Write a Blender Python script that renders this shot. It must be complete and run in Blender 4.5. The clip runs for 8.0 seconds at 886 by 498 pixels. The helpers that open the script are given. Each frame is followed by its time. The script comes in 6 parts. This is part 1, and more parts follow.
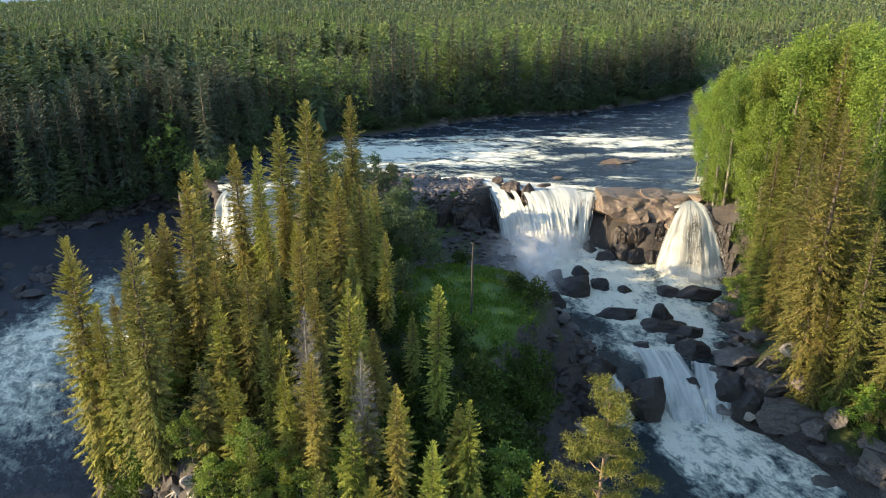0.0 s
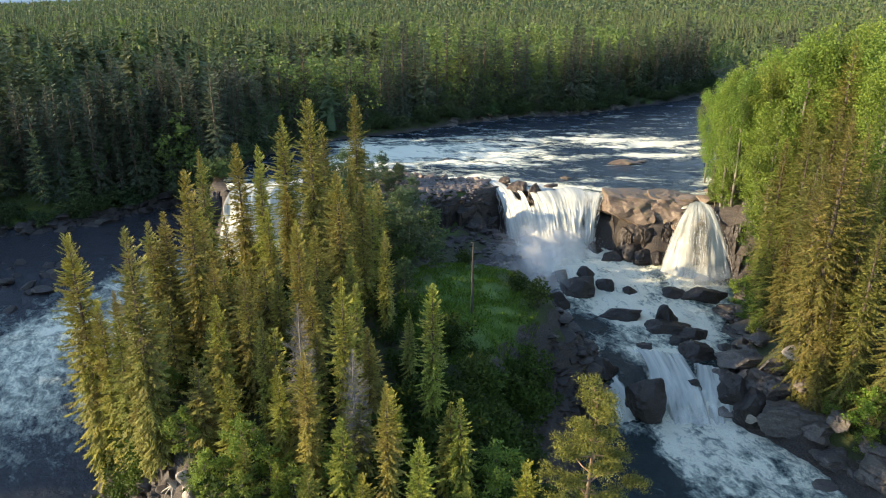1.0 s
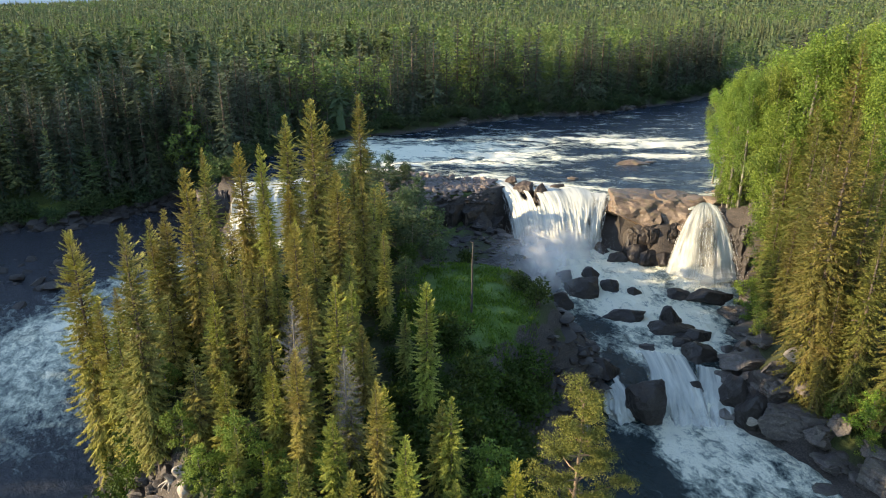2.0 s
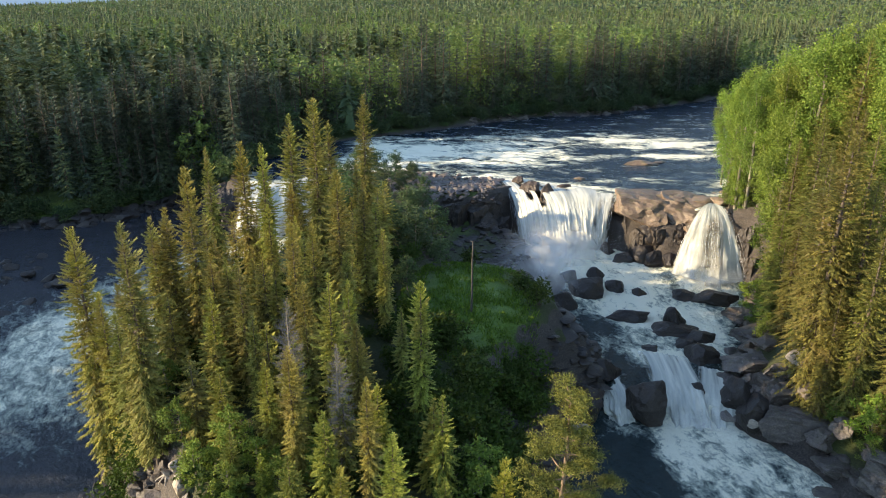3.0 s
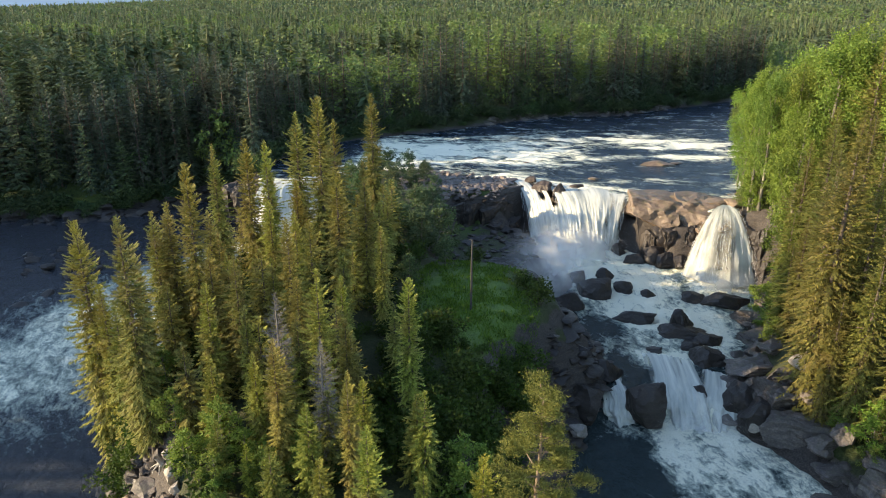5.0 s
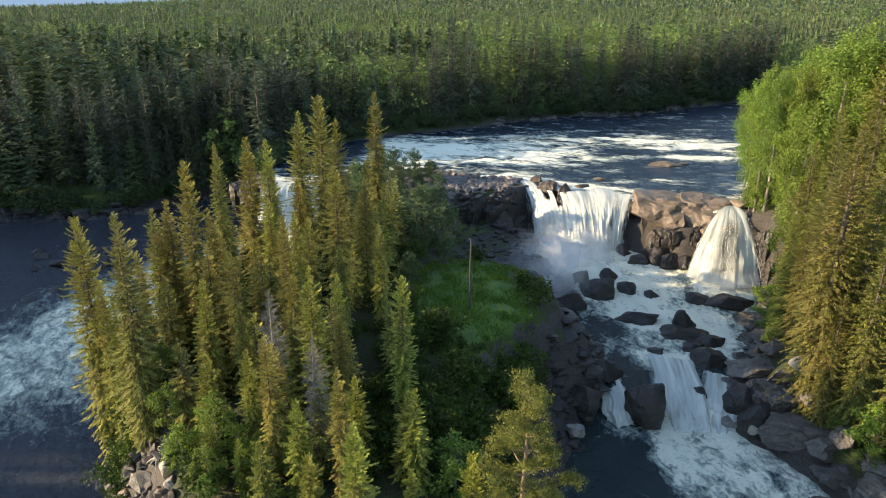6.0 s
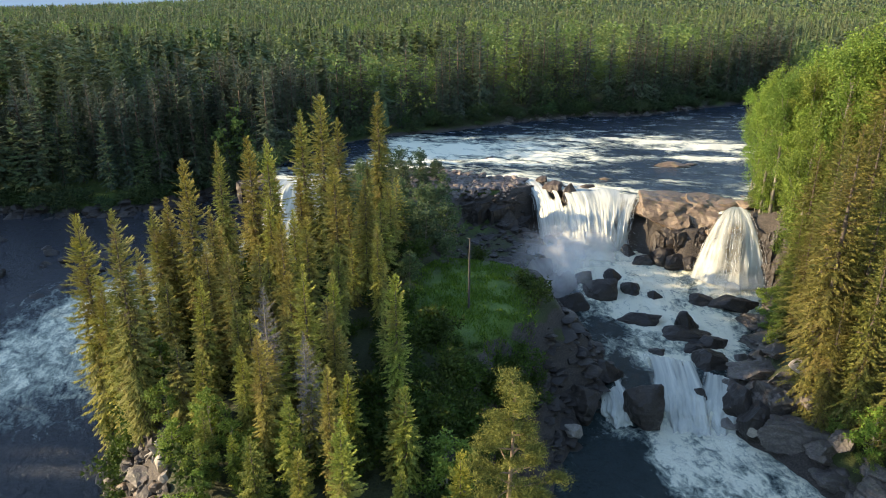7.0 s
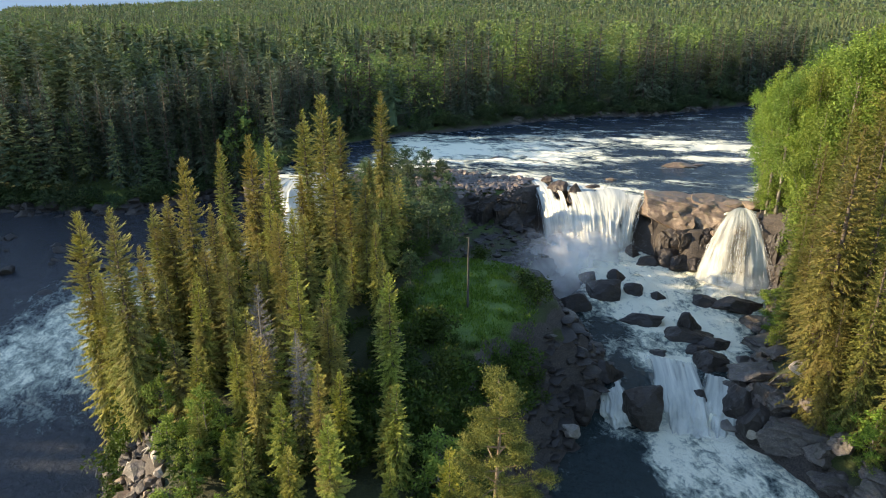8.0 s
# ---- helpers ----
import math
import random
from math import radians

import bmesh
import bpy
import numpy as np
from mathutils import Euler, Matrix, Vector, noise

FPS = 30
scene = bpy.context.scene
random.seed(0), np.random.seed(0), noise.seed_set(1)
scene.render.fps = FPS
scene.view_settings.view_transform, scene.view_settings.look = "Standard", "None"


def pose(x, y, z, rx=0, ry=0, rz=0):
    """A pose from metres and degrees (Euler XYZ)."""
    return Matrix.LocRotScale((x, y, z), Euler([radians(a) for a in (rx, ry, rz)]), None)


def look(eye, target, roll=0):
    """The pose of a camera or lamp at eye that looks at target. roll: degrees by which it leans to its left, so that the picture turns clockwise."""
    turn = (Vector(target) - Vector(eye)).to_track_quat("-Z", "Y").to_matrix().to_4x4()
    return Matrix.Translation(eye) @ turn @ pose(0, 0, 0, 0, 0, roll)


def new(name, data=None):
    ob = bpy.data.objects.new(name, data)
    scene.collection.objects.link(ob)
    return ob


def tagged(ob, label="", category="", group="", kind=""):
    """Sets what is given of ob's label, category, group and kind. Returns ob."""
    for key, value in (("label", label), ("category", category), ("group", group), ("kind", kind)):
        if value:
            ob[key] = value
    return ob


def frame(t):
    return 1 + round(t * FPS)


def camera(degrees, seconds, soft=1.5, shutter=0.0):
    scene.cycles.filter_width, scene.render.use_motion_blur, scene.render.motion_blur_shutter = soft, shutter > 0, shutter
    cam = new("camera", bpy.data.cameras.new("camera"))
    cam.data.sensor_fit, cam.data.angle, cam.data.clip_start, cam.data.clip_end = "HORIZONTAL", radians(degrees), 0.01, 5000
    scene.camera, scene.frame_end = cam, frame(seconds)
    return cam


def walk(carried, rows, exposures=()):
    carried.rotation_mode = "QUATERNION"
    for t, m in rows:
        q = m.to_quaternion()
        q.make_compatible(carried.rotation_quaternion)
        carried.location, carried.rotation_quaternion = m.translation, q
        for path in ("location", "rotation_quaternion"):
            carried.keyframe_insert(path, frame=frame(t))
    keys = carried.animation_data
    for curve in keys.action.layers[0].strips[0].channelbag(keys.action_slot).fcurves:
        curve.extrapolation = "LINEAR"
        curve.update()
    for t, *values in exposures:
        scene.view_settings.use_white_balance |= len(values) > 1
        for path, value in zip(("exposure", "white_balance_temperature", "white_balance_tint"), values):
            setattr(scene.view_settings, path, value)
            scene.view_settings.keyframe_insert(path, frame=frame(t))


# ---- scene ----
cam = camera(66.9, 8.0, soft=1.0)
METRES, EYE, TILT, LEAN, TURN = 14.0, 46.0, -19.2, 0.0, 0.0
ROWS = [
    (0.0, 0.0, 0.0, 0.0, 0.0, 0.0, -0.0),
    (0.5, 0.0614, -0.0074, -0.0032, 0.59, 0.01, -0.19),
    (1.0, 0.1229, -0.0147, -0.0055, 1.2, -0.0, -0.39),
    (1.5, 0.1851, -0.0216, -0.0076, 1.79, -0.01, -0.58),
    (3.0, 0.3736, -0.04, -0.0121, 3.57, -0.06, -1.13),
    (3.5, 0.4361, -0.0443, -0.0137, 4.17, -0.08, -1.31),
    (4.0, 0.4978, -0.0477, -0.0162, 4.75, -0.1, -1.51),
    (4.5, 0.56, -0.0504, -0.0188, 5.32, -0.12, -1.7),
    (6.0, 0.7488, -0.0572, -0.0234, 6.97, -0.21, -2.26),
    (6.5, 0.8107, -0.0572, -0.025, 7.5, -0.23, -2.44),
    (7.0, 0.8732, -0.0565, -0.0258, 8.05, -0.26, -2.63),
    (7.5, 0.9354, -0.0546, -0.0264, 8.58, -0.29, -2.81),
    (8.0, 0.9969, -0.0531, -0.0263, 9.12, -0.32, -2.97),
]
walk(cam, [(t, pose(0, 0, EYE, TILT, LEAN, TURN) @ pose(METRES * x, METRES * y, METRES * z, 90 + pitch, roll, yaw)) for t, x, y, z, yaw, pitch, roll in ROWS],
     exposures=[(0.0, 1.55, 7480, 14), (8.0, 1.55, 7480, 14)])

# ---- world, sun, exposure ----
SUN_EL, SUN_AZ = 16.0, 184.5          # degrees; azimuth of the sun from +x, counter-clockwise
world = bpy.data.worlds.new("sky")
scene.world = world
world.use_nodes = True
wn = world.node_tree.nodes
sky = wn.new("ShaderNodeTexSky")
sky.sky_type, sky.sun_disc = "NISHITA", False
sky.sun_elevation, sky.sun_rotation = radians(SUN_EL), radians(90 - SUN_AZ)
sky.air_density, sky.dust_density, sky.ozone_density = 1.0, 0.2, 2.5
world.node_tree.links.new(sky.outputs[0], wn["Background"].inputs[0])
wn["Background"].inputs[1].default_value = 0.15
sun = new("sun", bpy.data.lights.new("sun", "SUN"))
sun.data.energy, sun.data.angle, sun.data.color = 3.9, radians(0.6), (1.0, 0.85, 0.6)
sun_dir = Vector((math.cos(radians(SUN_AZ)) * math.cos(radians(SUN_EL)), math.sin(radians(SUN_AZ)) * math.cos(radians(SUN_EL)), math.sin(radians(SUN_EL))))
sun.matrix_world = look(sun_dir * 200, (0, 0, 0))


# ---- noise and plan arithmetic ----
def hash01(xi, yi, seed):
    h = (xi * 374761393 + yi * 668265263 + seed * 144269504) & 0x7FFFFFFF
    h = ((h ^ (h >> 13)) * 1274126177) & 0x7FFFFFFF
    return ((h ^ (h >> 16)) & 0xFFFF) / 65535.0


def vnoise(x, y, seed=0):
    xi, yi = np.floor(x).astype(np.int64), np.floor(y).astype(np.int64)
    fx, fy = x - xi, y - yi
    fx, fy = fx * fx * (3 - 2 * fx), fy * fy * (3 - 2 * fy)
    a, b = hash01(xi, yi, seed), hash01(xi + 1, yi, seed)
    c, d = hash01(xi, yi + 1, seed), hash01(xi + 1, yi + 1, seed)
    return (a + (b - a) * fx) * (1 - fy) + (c + (d - c) * fx) * fy


def fbm(x, y, octaves=4, seed=0):
    total, amp, norm = 0.0, 1.0, 0.0
    for k in range(octaves):
        total = total + amp * vnoise(x * 2 ** k + 17.3 * k, y * 2 ** k - 9.1 * k, seed + k)
        norm, amp = norm + amp, amp * 0.5
    return total / norm * 2 - 1


def sstep(a, b, x):
    t = np.clip((x - a) / (b - a), 0, 1)
    return t * t * (3 - 2 * t)


def lerp(a, b, t):
    return a + (b - a) * t


def away(poly, x, y):
    """Distance to a closed outline: minus inside it, plus outside."""
    best, inside = np.full(x.shape, 1e9), np.zeros(x.shape, bool)
    for (ax, ay), (bx, by) in zip(poly, poly[1:] + poly[:1]):
        dx, dy = bx - ax, by - ay
        t = np.clip(((x - ax) * dx + (y - ay) * dy) / (dx * dx + dy * dy), 0, 1)
        best = np.minimum(best, np.hypot(x - ax - t * dx, y - ay - t * dy))
        if dy:
            inside ^= ((ay > y) != (by > y)) & (x < dx * (y - ay) / dy + ax)
    return np.where(inside, -best, best)


# ---- plan: three waters and the land between them ----
RIVER = [(-48, 140), (-41, 143.5), (-33, 149), (-24, 158), (-9, 155), (3, 152), (9, 149), (16, 146), (24, 141), (32, 137),
         (40, 134), (46, 128.5), (51, 127), (55, 134), (62, 152), (76, 185), (100, 235), (135, 290), (175, 340), (230, 400), (300, 470),
         (290, 500), (215, 440), (160, 395), (129, 345), (99, 302), (73, 279), (46, 255), (24, 251), (3, 234), (-15, 214), (-33, 203), (-45, 188), (-51, 170), (-52, 152)]
STREAM = [(7, 138), (13, 126), (15, 114), (17, 103), (20, 94), (23, 86), (21, 80), (17.5, 74), (15.5, 66), (14, 58), (13, 40), (12, -60),
          (70, -60), (60, 20), (50, 50), (44.5, 63.5), (41.5, 71), (37.5, 78), (39, 87), (44, 95), (48, 104), (52, 113), (52, 121), (47, 124), (40, 125), (37, 130), (30, 134), (20, 141), (13, 145)]
LEFT = [(-54, 143), (-49, 138), (-45, 139.5), (-35, 145), (-30, 141), (-32, 120), (-36, 100), (-39, 80), (-38.5, 62), (-32, 51.5), (-27, 44), (-22, 30), (-18, -60),
        (-150, -60), (-150, 139), (-125, 138.5), (-104, 139.5), (-94, 142), (-86, 146), (-80, 155), (-71, 163), (-62, 158)]
RIVER_Z = 10.5


def stream_z(x, y):
    """Water level of the gorge: down from the big fall, over the low step, into the pool."""
    z = lerp(-1.9, 0.1, sstep(104, 132, y)) + 0.9 * sstep(112, 120, y) * sstep(38, 44, x)
    lip = lerp(82.0, 87.5, sstep(25, 29, x)) + 0.7 * np.sin(x * 0.9) + 0.5 * np.sin(x * 2.1 + 1)
    return z - 2.7 * (0.55 * sstep(lip + 0.5, 77.0, y) + 0.45 * sstep(79.5 + 0.5 * np.sin(x * 1.7), 77.6, y)) - 0.4 * sstep(70, 50, y)


def left_z(x, y):
    return lerp(-3.6, 0.3, sstep(50, 135, y))


def land(x, y):
    far = sstep(170, 260, y + 0.35 * x)
    island = 9.6 - 1.6 * sstep(75, 48, y) - 5.0 * sstep(46, 24, y) + 0.7 * sstep(95, 130, y) - 1.3 * sstep(2, 12, x) * sstep(120, 95, y) - 6.5 * sstep(-7, -2, x) * sstep(97, 110, y) * sstep(140, 135, y)
    east = 4.0 + 10.0 * sstep(46, 60, x) + 4.5 * sstep(58, 100, x) - 2.5 * sstep(90, 60, y) + 3.0 * sstep(100, 128, y)
    west = 11.0 + 5.0 * sstep(-80, -150, x)
    near = lerp(lerp(west, island, sstep(-72, -50, x)), east, sstep(24, 36, x))
    away_y = 12.0 + 0.012 * np.clip(y - 230, 0, 900) + 3.5 * fbm(x / 160, y / 160, 3, 5)
    hill = 130 * sstep(900, 3600, y) * sstep(-1400, 900, x + 0.25 * y) + 26 * sstep(700, 2400, y) + 15 * sstep(900, 2600, y) * sstep(-150, -1300, x) + 90 * sstep(2400, 4300, y) * sstep(-3500, 0, x)
    return lerp(near, away_y, far) + hill


def ground_z(x, y):
    """Height of the ground: the land, carved by the three waters, with rough rock along them."""
    x, y = np.asarray(x, float), np.asarray(y, float)
    z = land(x, y) + 0.5 * fbm(x / 9, y / 9, 4, 11) * sstep(700, 300, y)
    dr, ds, dl = away(RIVER, x, y), away(STREAM, x, y), away(LEFT, x, y)
    wob = 1.4 * fbm(x / 6, y / 6, 3, 3)
    rough = 1.3 * fbm(x / 2.8, y / 2.8, 4, 21) + 0.9 * np.abs(fbm(x / 5, y / 5, 3, 25))
    z_r = RIVER_Z - 0.9 + np.clip(dr + 2.2, 0, None) * 0.34 + 0.25 * rough
    slope = lerp(lerp(1.25, 0.72, sstep(20, 34, x)), 4.2, sstep(112, 122, y))
    d = np.clip(ds + 1.0 + wob * sstep(0, 3, ds + 2), 0, None)
    z_s = stream_z(x, y) - 1.1 + d * slope + 0.55 * rough
    slope_l = lerp(lerp(1.5, 4.0, sstep(120, 132, y)), 0.36 + 0.5 * sstep(-84, -70, x), sstep(-52, -60, x) * sstep(120, 135, y))
    z_l = left_z(x, y) - 1.1 + np.clip(dl + 1.0 + wob * sstep(0, 3, dl + 2), 0, None) * slope_l + 0.5 * rough
    return np.minimum(np.minimum(z, z_r), np.minimum(z_s, z_l))


def height(x, y):
    return float(ground_z(np.array([x]), np.array([y]))[0])


# ---- node materials ----
def material(name):
    m = bpy.data.materials.new(name)
    m.use_nodes = True
    return m, m.node_tree.nodes, m.node_tree.links, m.node_tree.nodes["Principled BSDF"]


def coords(nodes, links, scale=(1, 1, 1), kind="Object"):
    """Texture coordinates: 'World' gives places in the world."""
    mp = nodes.new("ShaderNodeMapping")
    mp.inputs["Scale"].default_value = scale
    if kind == "World":
        links.new(nodes.new("ShaderNodeNewGeometry").outputs["Position"], mp.inputs[0])
    else:
        links.new(nodes.new("ShaderNodeTexCoord").outputs[kind], mp.inputs[0])
    return mp.outputs[0]


def noise_tex(nodes, links, vec, scale, detail=5.0, rough=0.6, distortion=0.0):
    n = nodes.new("ShaderNodeTexNoise")
    n.inputs["Scale"].default_value, n.inputs["Detail"].default_value = scale, detail
    n.inputs["Roughness"].default_value, n.inputs["Distortion"].default_value = rough, distortion
    links.new(vec, n.inputs["Vector"])
    return n.outputs["Fac"]


def ramp(nodes, links, fac, stops):
    r = nodes.new("ShaderNodeValToRGB")
    while len(r.color_ramp.elements) < len(stops):
        r.color_ramp.elements.new(0.5)
    for e, (p, c) in zip(r.color_ramp.elements, stops):
        e.position, e.color = p, (*c, 1) if len(c) == 3 else c
    links.new(fac, r.inputs[0])
    return r.outputs[0]


def mixc(nodes, links, fac, a, b, blend="MIX"):
    n = nodes.new("ShaderNodeMix")
    n.data_type, n.blend_type = "RGBA", blend
    for sock, v in ((n.inputs[0], fac), (n.inputs[6], a), (n.inputs[7], b)):
        if hasattr(v, "is_output"):
            links.new(v, sock)
        elif isinstance(v, tuple):
            sock.default_value = (*v, 1)
        else:
            sock.default_value = v
    return n.outputs[2]


def calc(nodes, links, op, a, b=0.0, clamp=False):
    n = nodes.new("ShaderNodeMath")
    n.operation, n.use_clamp = op, clamp
    for sock, v in zip(n.inputs, (a, b)):
        if hasattr(v, "is_output"):
            links.new(v, sock)
        else:
            sock.default_value = v
    return n.outputs[0]


def bump(nodes, links, fac, bsdf, strength=0.4, distance=0.1):
    b = nodes.new("ShaderNodeBump")
    b.inputs["Strength"].default_value, b.inputs["Distance"].default_value = strength, distance
    links.new(fac, b.inputs["Height"])
    links.new(b.outputs[0], bsdf.inputs["Normal"])


def foliage(name, dark, mid, light, translucent=0.35, tint="object", brown=None, tip_colour=None):
    """Leaves and needles: a colour for each leaf, another for each tree, paler young growth at bough tips over darker
    inner needles that hold painted crown shade, some light coming through.
    """
    m, n, l, b = material(name)
    geo = n.new("ShaderNodeNewGeometry")
    c = ramp(n, l, geo.outputs["Random Per Island"], [(0.0, dark), (0.55, mid), (1.0, light)])
    if tip_colour:
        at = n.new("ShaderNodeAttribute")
        at.attribute_name = "tip_tone"
        c = mixc(n, l, calc(n, l, "MULTIPLY", at.outputs["Fac"], 0.7), c, tip_colour)
    if tint == "object":
        t = n.new("ShaderNodeObjectInfo").outputs["Random"]
    else:
        t = n.new("ShaderNodeAttribute")
        t.attribute_name = "tint"
        t = t.outputs["Fac"]
    c = mixc(n, l, 0.8, c, ramp(n, l, t, [(0.0, (0.7, 0.72, 0.6)), (0.3, (1.2, 0.98, 0.75)), (0.55, (0.85, 0.98, 0.8)), (0.8, (1.25, 1.15, 0.75)), (1.0, (1.0, 1.22, 0.7))]), "MULTIPLY")
    if brown:
        p = noise_tex(n, l, coords(n, l, (1, 1, 1), "World"), 0.5, 5.0)
        c = mixc(n, l, calc(n, l, "MULTIPLY", ramp(n, l, p, [(0.48, (0, 0, 0)), (0.66, (1, 1, 1))]), 0.5), c, brown)
    l.new(c, b.inputs["Base Color"])
    b.inputs["Roughness"].default_value = 0.7
    b.inputs["Specular IOR Level"].default_value = 0.15
    tr = n.new("ShaderNodeBsdfTranslucent")
    l.new(mixc(n, l, 1.0, c, (translucent,) * 3, "MULTIPLY"), tr.inputs[0])
    mx = n.new("ShaderNodeAddShader")
    l.new(b.outputs[0], mx.inputs[0])
    l.new(tr.outputs[0], mx.inputs[1])
    l.new(mx.outputs[0], n["Material Output"].inputs[0])
    return m


NEEDLES = foliage("spruce_needles", (0.058, 0.07, 0.022), (0.137, 0.146, 0.042), (0.226, 0.222, 0.064), 0.22, brown=(0.22, 0.155, 0.068), tip_colour=(0.46, 0.44, 0.125))
# Brown is their own; the darker value stands in for crown self-shadow.
NEEDLES_EAST = foliage("bank_brown_needles", (0.042, 0.056, 0.019), (0.092, 0.106, 0.034), (0.15, 0.156, 0.05), 0.25, brown=(0.16, 0.11, 0.048), tip_colour=(0.19, 0.185, 0.055))
NEEDLES_YOUNG = foliage("young_spruce_needles", (0.058, 0.082, 0.02), (0.122, 0.146, 0.036), (0.2, 0.21, 0.054), 0.35, tip_colour=(0.36, 0.35, 0.09))
# Darker copy of the broad leaves, with the birches' shade painted in.
LEAVES_SHADED = foliage("shaded_broad_leaves", (0.038, 0.066, 0.042), (0.062, 0.098, 0.058), (0.092, 0.128, 0.068), 0.35)
# Bluish tone paints the bank's shade and haze into the needle colour.
NEEDLES_BANK_HAZED = foliage("bank_spruce_needles_hazed", (0.044, 0.066, 0.06), (0.06, 0.086, 0.074), (0.08, 0.106, 0.086), 0.25, tip_colour=(0.1, 0.125, 0.09))
# Bluer, paler needles: distance haze is mixed into their colour.
NEEDLES_FAR = foliage("far_spruce_needles", (0.05, 0.078, 0.054), (0.074, 0.106, 0.066), (0.1, 0.13, 0.076), 0.3, "attribute", tip_colour=(0.115, 0.14, 0.08))
PINE = foliage("pine_needles", (0.05, 0.063, 0.022), (0.112, 0.128, 0.042), (0.19, 0.19, 0.064), 0.2)
LEAVES = foliage("broad_leaves", (0.056, 0.094, 0.021), (0.1, 0.155, 0.038), (0.152, 0.208, 0.054), 0.48)
# Leaf colour raised and blued in place of haze over the far forest.
LEAVES_FAR = foliage("far_broad_leaves", (0.062, 0.1, 0.04), (0.088, 0.132, 0.05), (0.115, 0.16, 0.06), 0.4, "attribute")
SHORE_LEAVES = foliage("shore_bush_leaves", (0.026, 0.046, 0.026), (0.042, 0.068, 0.034), (0.062, 0.09, 0.042), 0.35, "attribute")
SHRUB = foliage("shrub_leaves", (0.02, 0.036, 0.01), (0.034, 0.06, 0.013), (0.055, 0.085, 0.018), 0.4)


def bark(name, a, b_col, scale):
    m, n, l, b = material(name)
    f = noise_tex(n, l, coords(n, l, (1, 1, 0.25)), scale, 6.0)
    l.new(ramp(n, l, f, [(0.3, a), (0.7, b_col)]), b.inputs["Base Color"])
    b.inputs["Roughness"].default_value = 0.9
    bump(n, l, f, b, 0.6, 0.05)
    return m


BARK = bark("spruce_bark", (0.05, 0.038, 0.03), (0.14, 0.11, 0.09), 6)
BARK_PINE = bark("pine_bark", (0.13, 0.085, 0.06), (0.3, 0.22, 0.15), 5)
BARK_PALE = bark("aspen_bark", (0.07, 0.065, 0.05), (0.27, 0.25, 0.2), 3)
DEADWOOD = bark("dead_grey_wood", (0.09, 0.08, 0.07), (0.22, 0.2, 0.18), 7)


def rock_material(name, dark, mid, light, moss=0.0, scale=1.0):
    m, n, l, b = material(name)
    w = coords(n, l, (1, 1, 1), "World")
    big, small = noise_tex(n, l, w, 0.55 * scale, 4.0), noise_tex(n, l, w, 4.5 * scale, 8.0, 0.65)
    band = noise_tex(n, l, coords(n, l, (0.35, 0.35, 2.2), "World"), 1.1 * scale, 6.0, 0.6, 0.8)
    c = ramp(n, l, calc(n, l, "ADD", calc(n, l, "MULTIPLY", big, 0.45), calc(n, l, "MULTIPLY", small, 0.55)), [(0.3, dark), (0.52, mid), (0.7, light)])
    c = mixc(n, l, 0.5, c, ramp(n, l, band, [(0.35, (0.55, 0.52, 0.5)), (0.6, (1.1, 1.05, 1.0))]), "MULTIPLY")
    rnd = calc(n, l, "FRACT", calc(n, l, "ADD", n.new("ShaderNodeObjectInfo").outputs["Random"], n.new("ShaderNodeNewGeometry").outputs["Random Per Island"]))
    c = mixc(n, l, 0.5, c, ramp(n, l, rnd, [(0.0, (0.65, 0.66, 0.7)), (1.0, (1.3, 1.25, 1.15))]), "MULTIPLY")
    if moss:
        up = n.new("ShaderNodeSeparateXYZ")
        l.new(n.new("ShaderNodeNewGeometry").outputs["Normal"], up.inputs[0])
        f = calc(n, l, "MULTIPLY", ramp(n, l, noise_tex(n, l, w, 0.9, 5.0), [(0.5, (0, 0, 0)), (0.6, (1, 1, 1))]), calc(n, l, "MULTIPLY", up.outputs[2], moss, True), True)
        c = mixc(n, l, f, c, (0.09, 0.1, 0.02))
    l.new(c, b.inputs["Base Color"])
    l.new(ramp(n, l, big, [(0.3, (0.35,) * 3), (0.7, (0.8,) * 3)]), b.inputs["Roughness"])
    bump(n, l, calc(n, l, "ADD", small, band), b, 0.7, 0.12)
    return m


ROCK_DARK = rock_material("wet_dark_rock", (0.014, 0.012, 0.011), (0.036, 0.03, 0.027), (0.085, 0.07, 0.06))
ROCK_WARM = rock_material("weathered_brown_rock", (0.07, 0.052, 0.04), (0.2, 0.15, 0.112), (0.4, 0.325, 0.255), 0.4)
ROCK_GREY = rock_material("grey_bank_rock", (0.045, 0.039, 0.037), (0.115, 0.1, 0.092), (0.25, 0.22, 0.2), 0.2)
ROCK_WET = rock_material("wet_brown_rock", (0.025, 0.019, 0.015), (0.075, 0.055, 0.042), (0.17, 0.13, 0.1))
ROCK_BAR = rock_material("weathered_bar_stone", (0.06, 0.05, 0.05), (0.16, 0.135, 0.13), (0.32, 0.28, 0.26), 0.3)
ROCK_PALE = rock_material("pale_rock", (0.17, 0.15, 0.13), (0.34, 0.31, 0.27), (0.5, 0.46, 0.41))


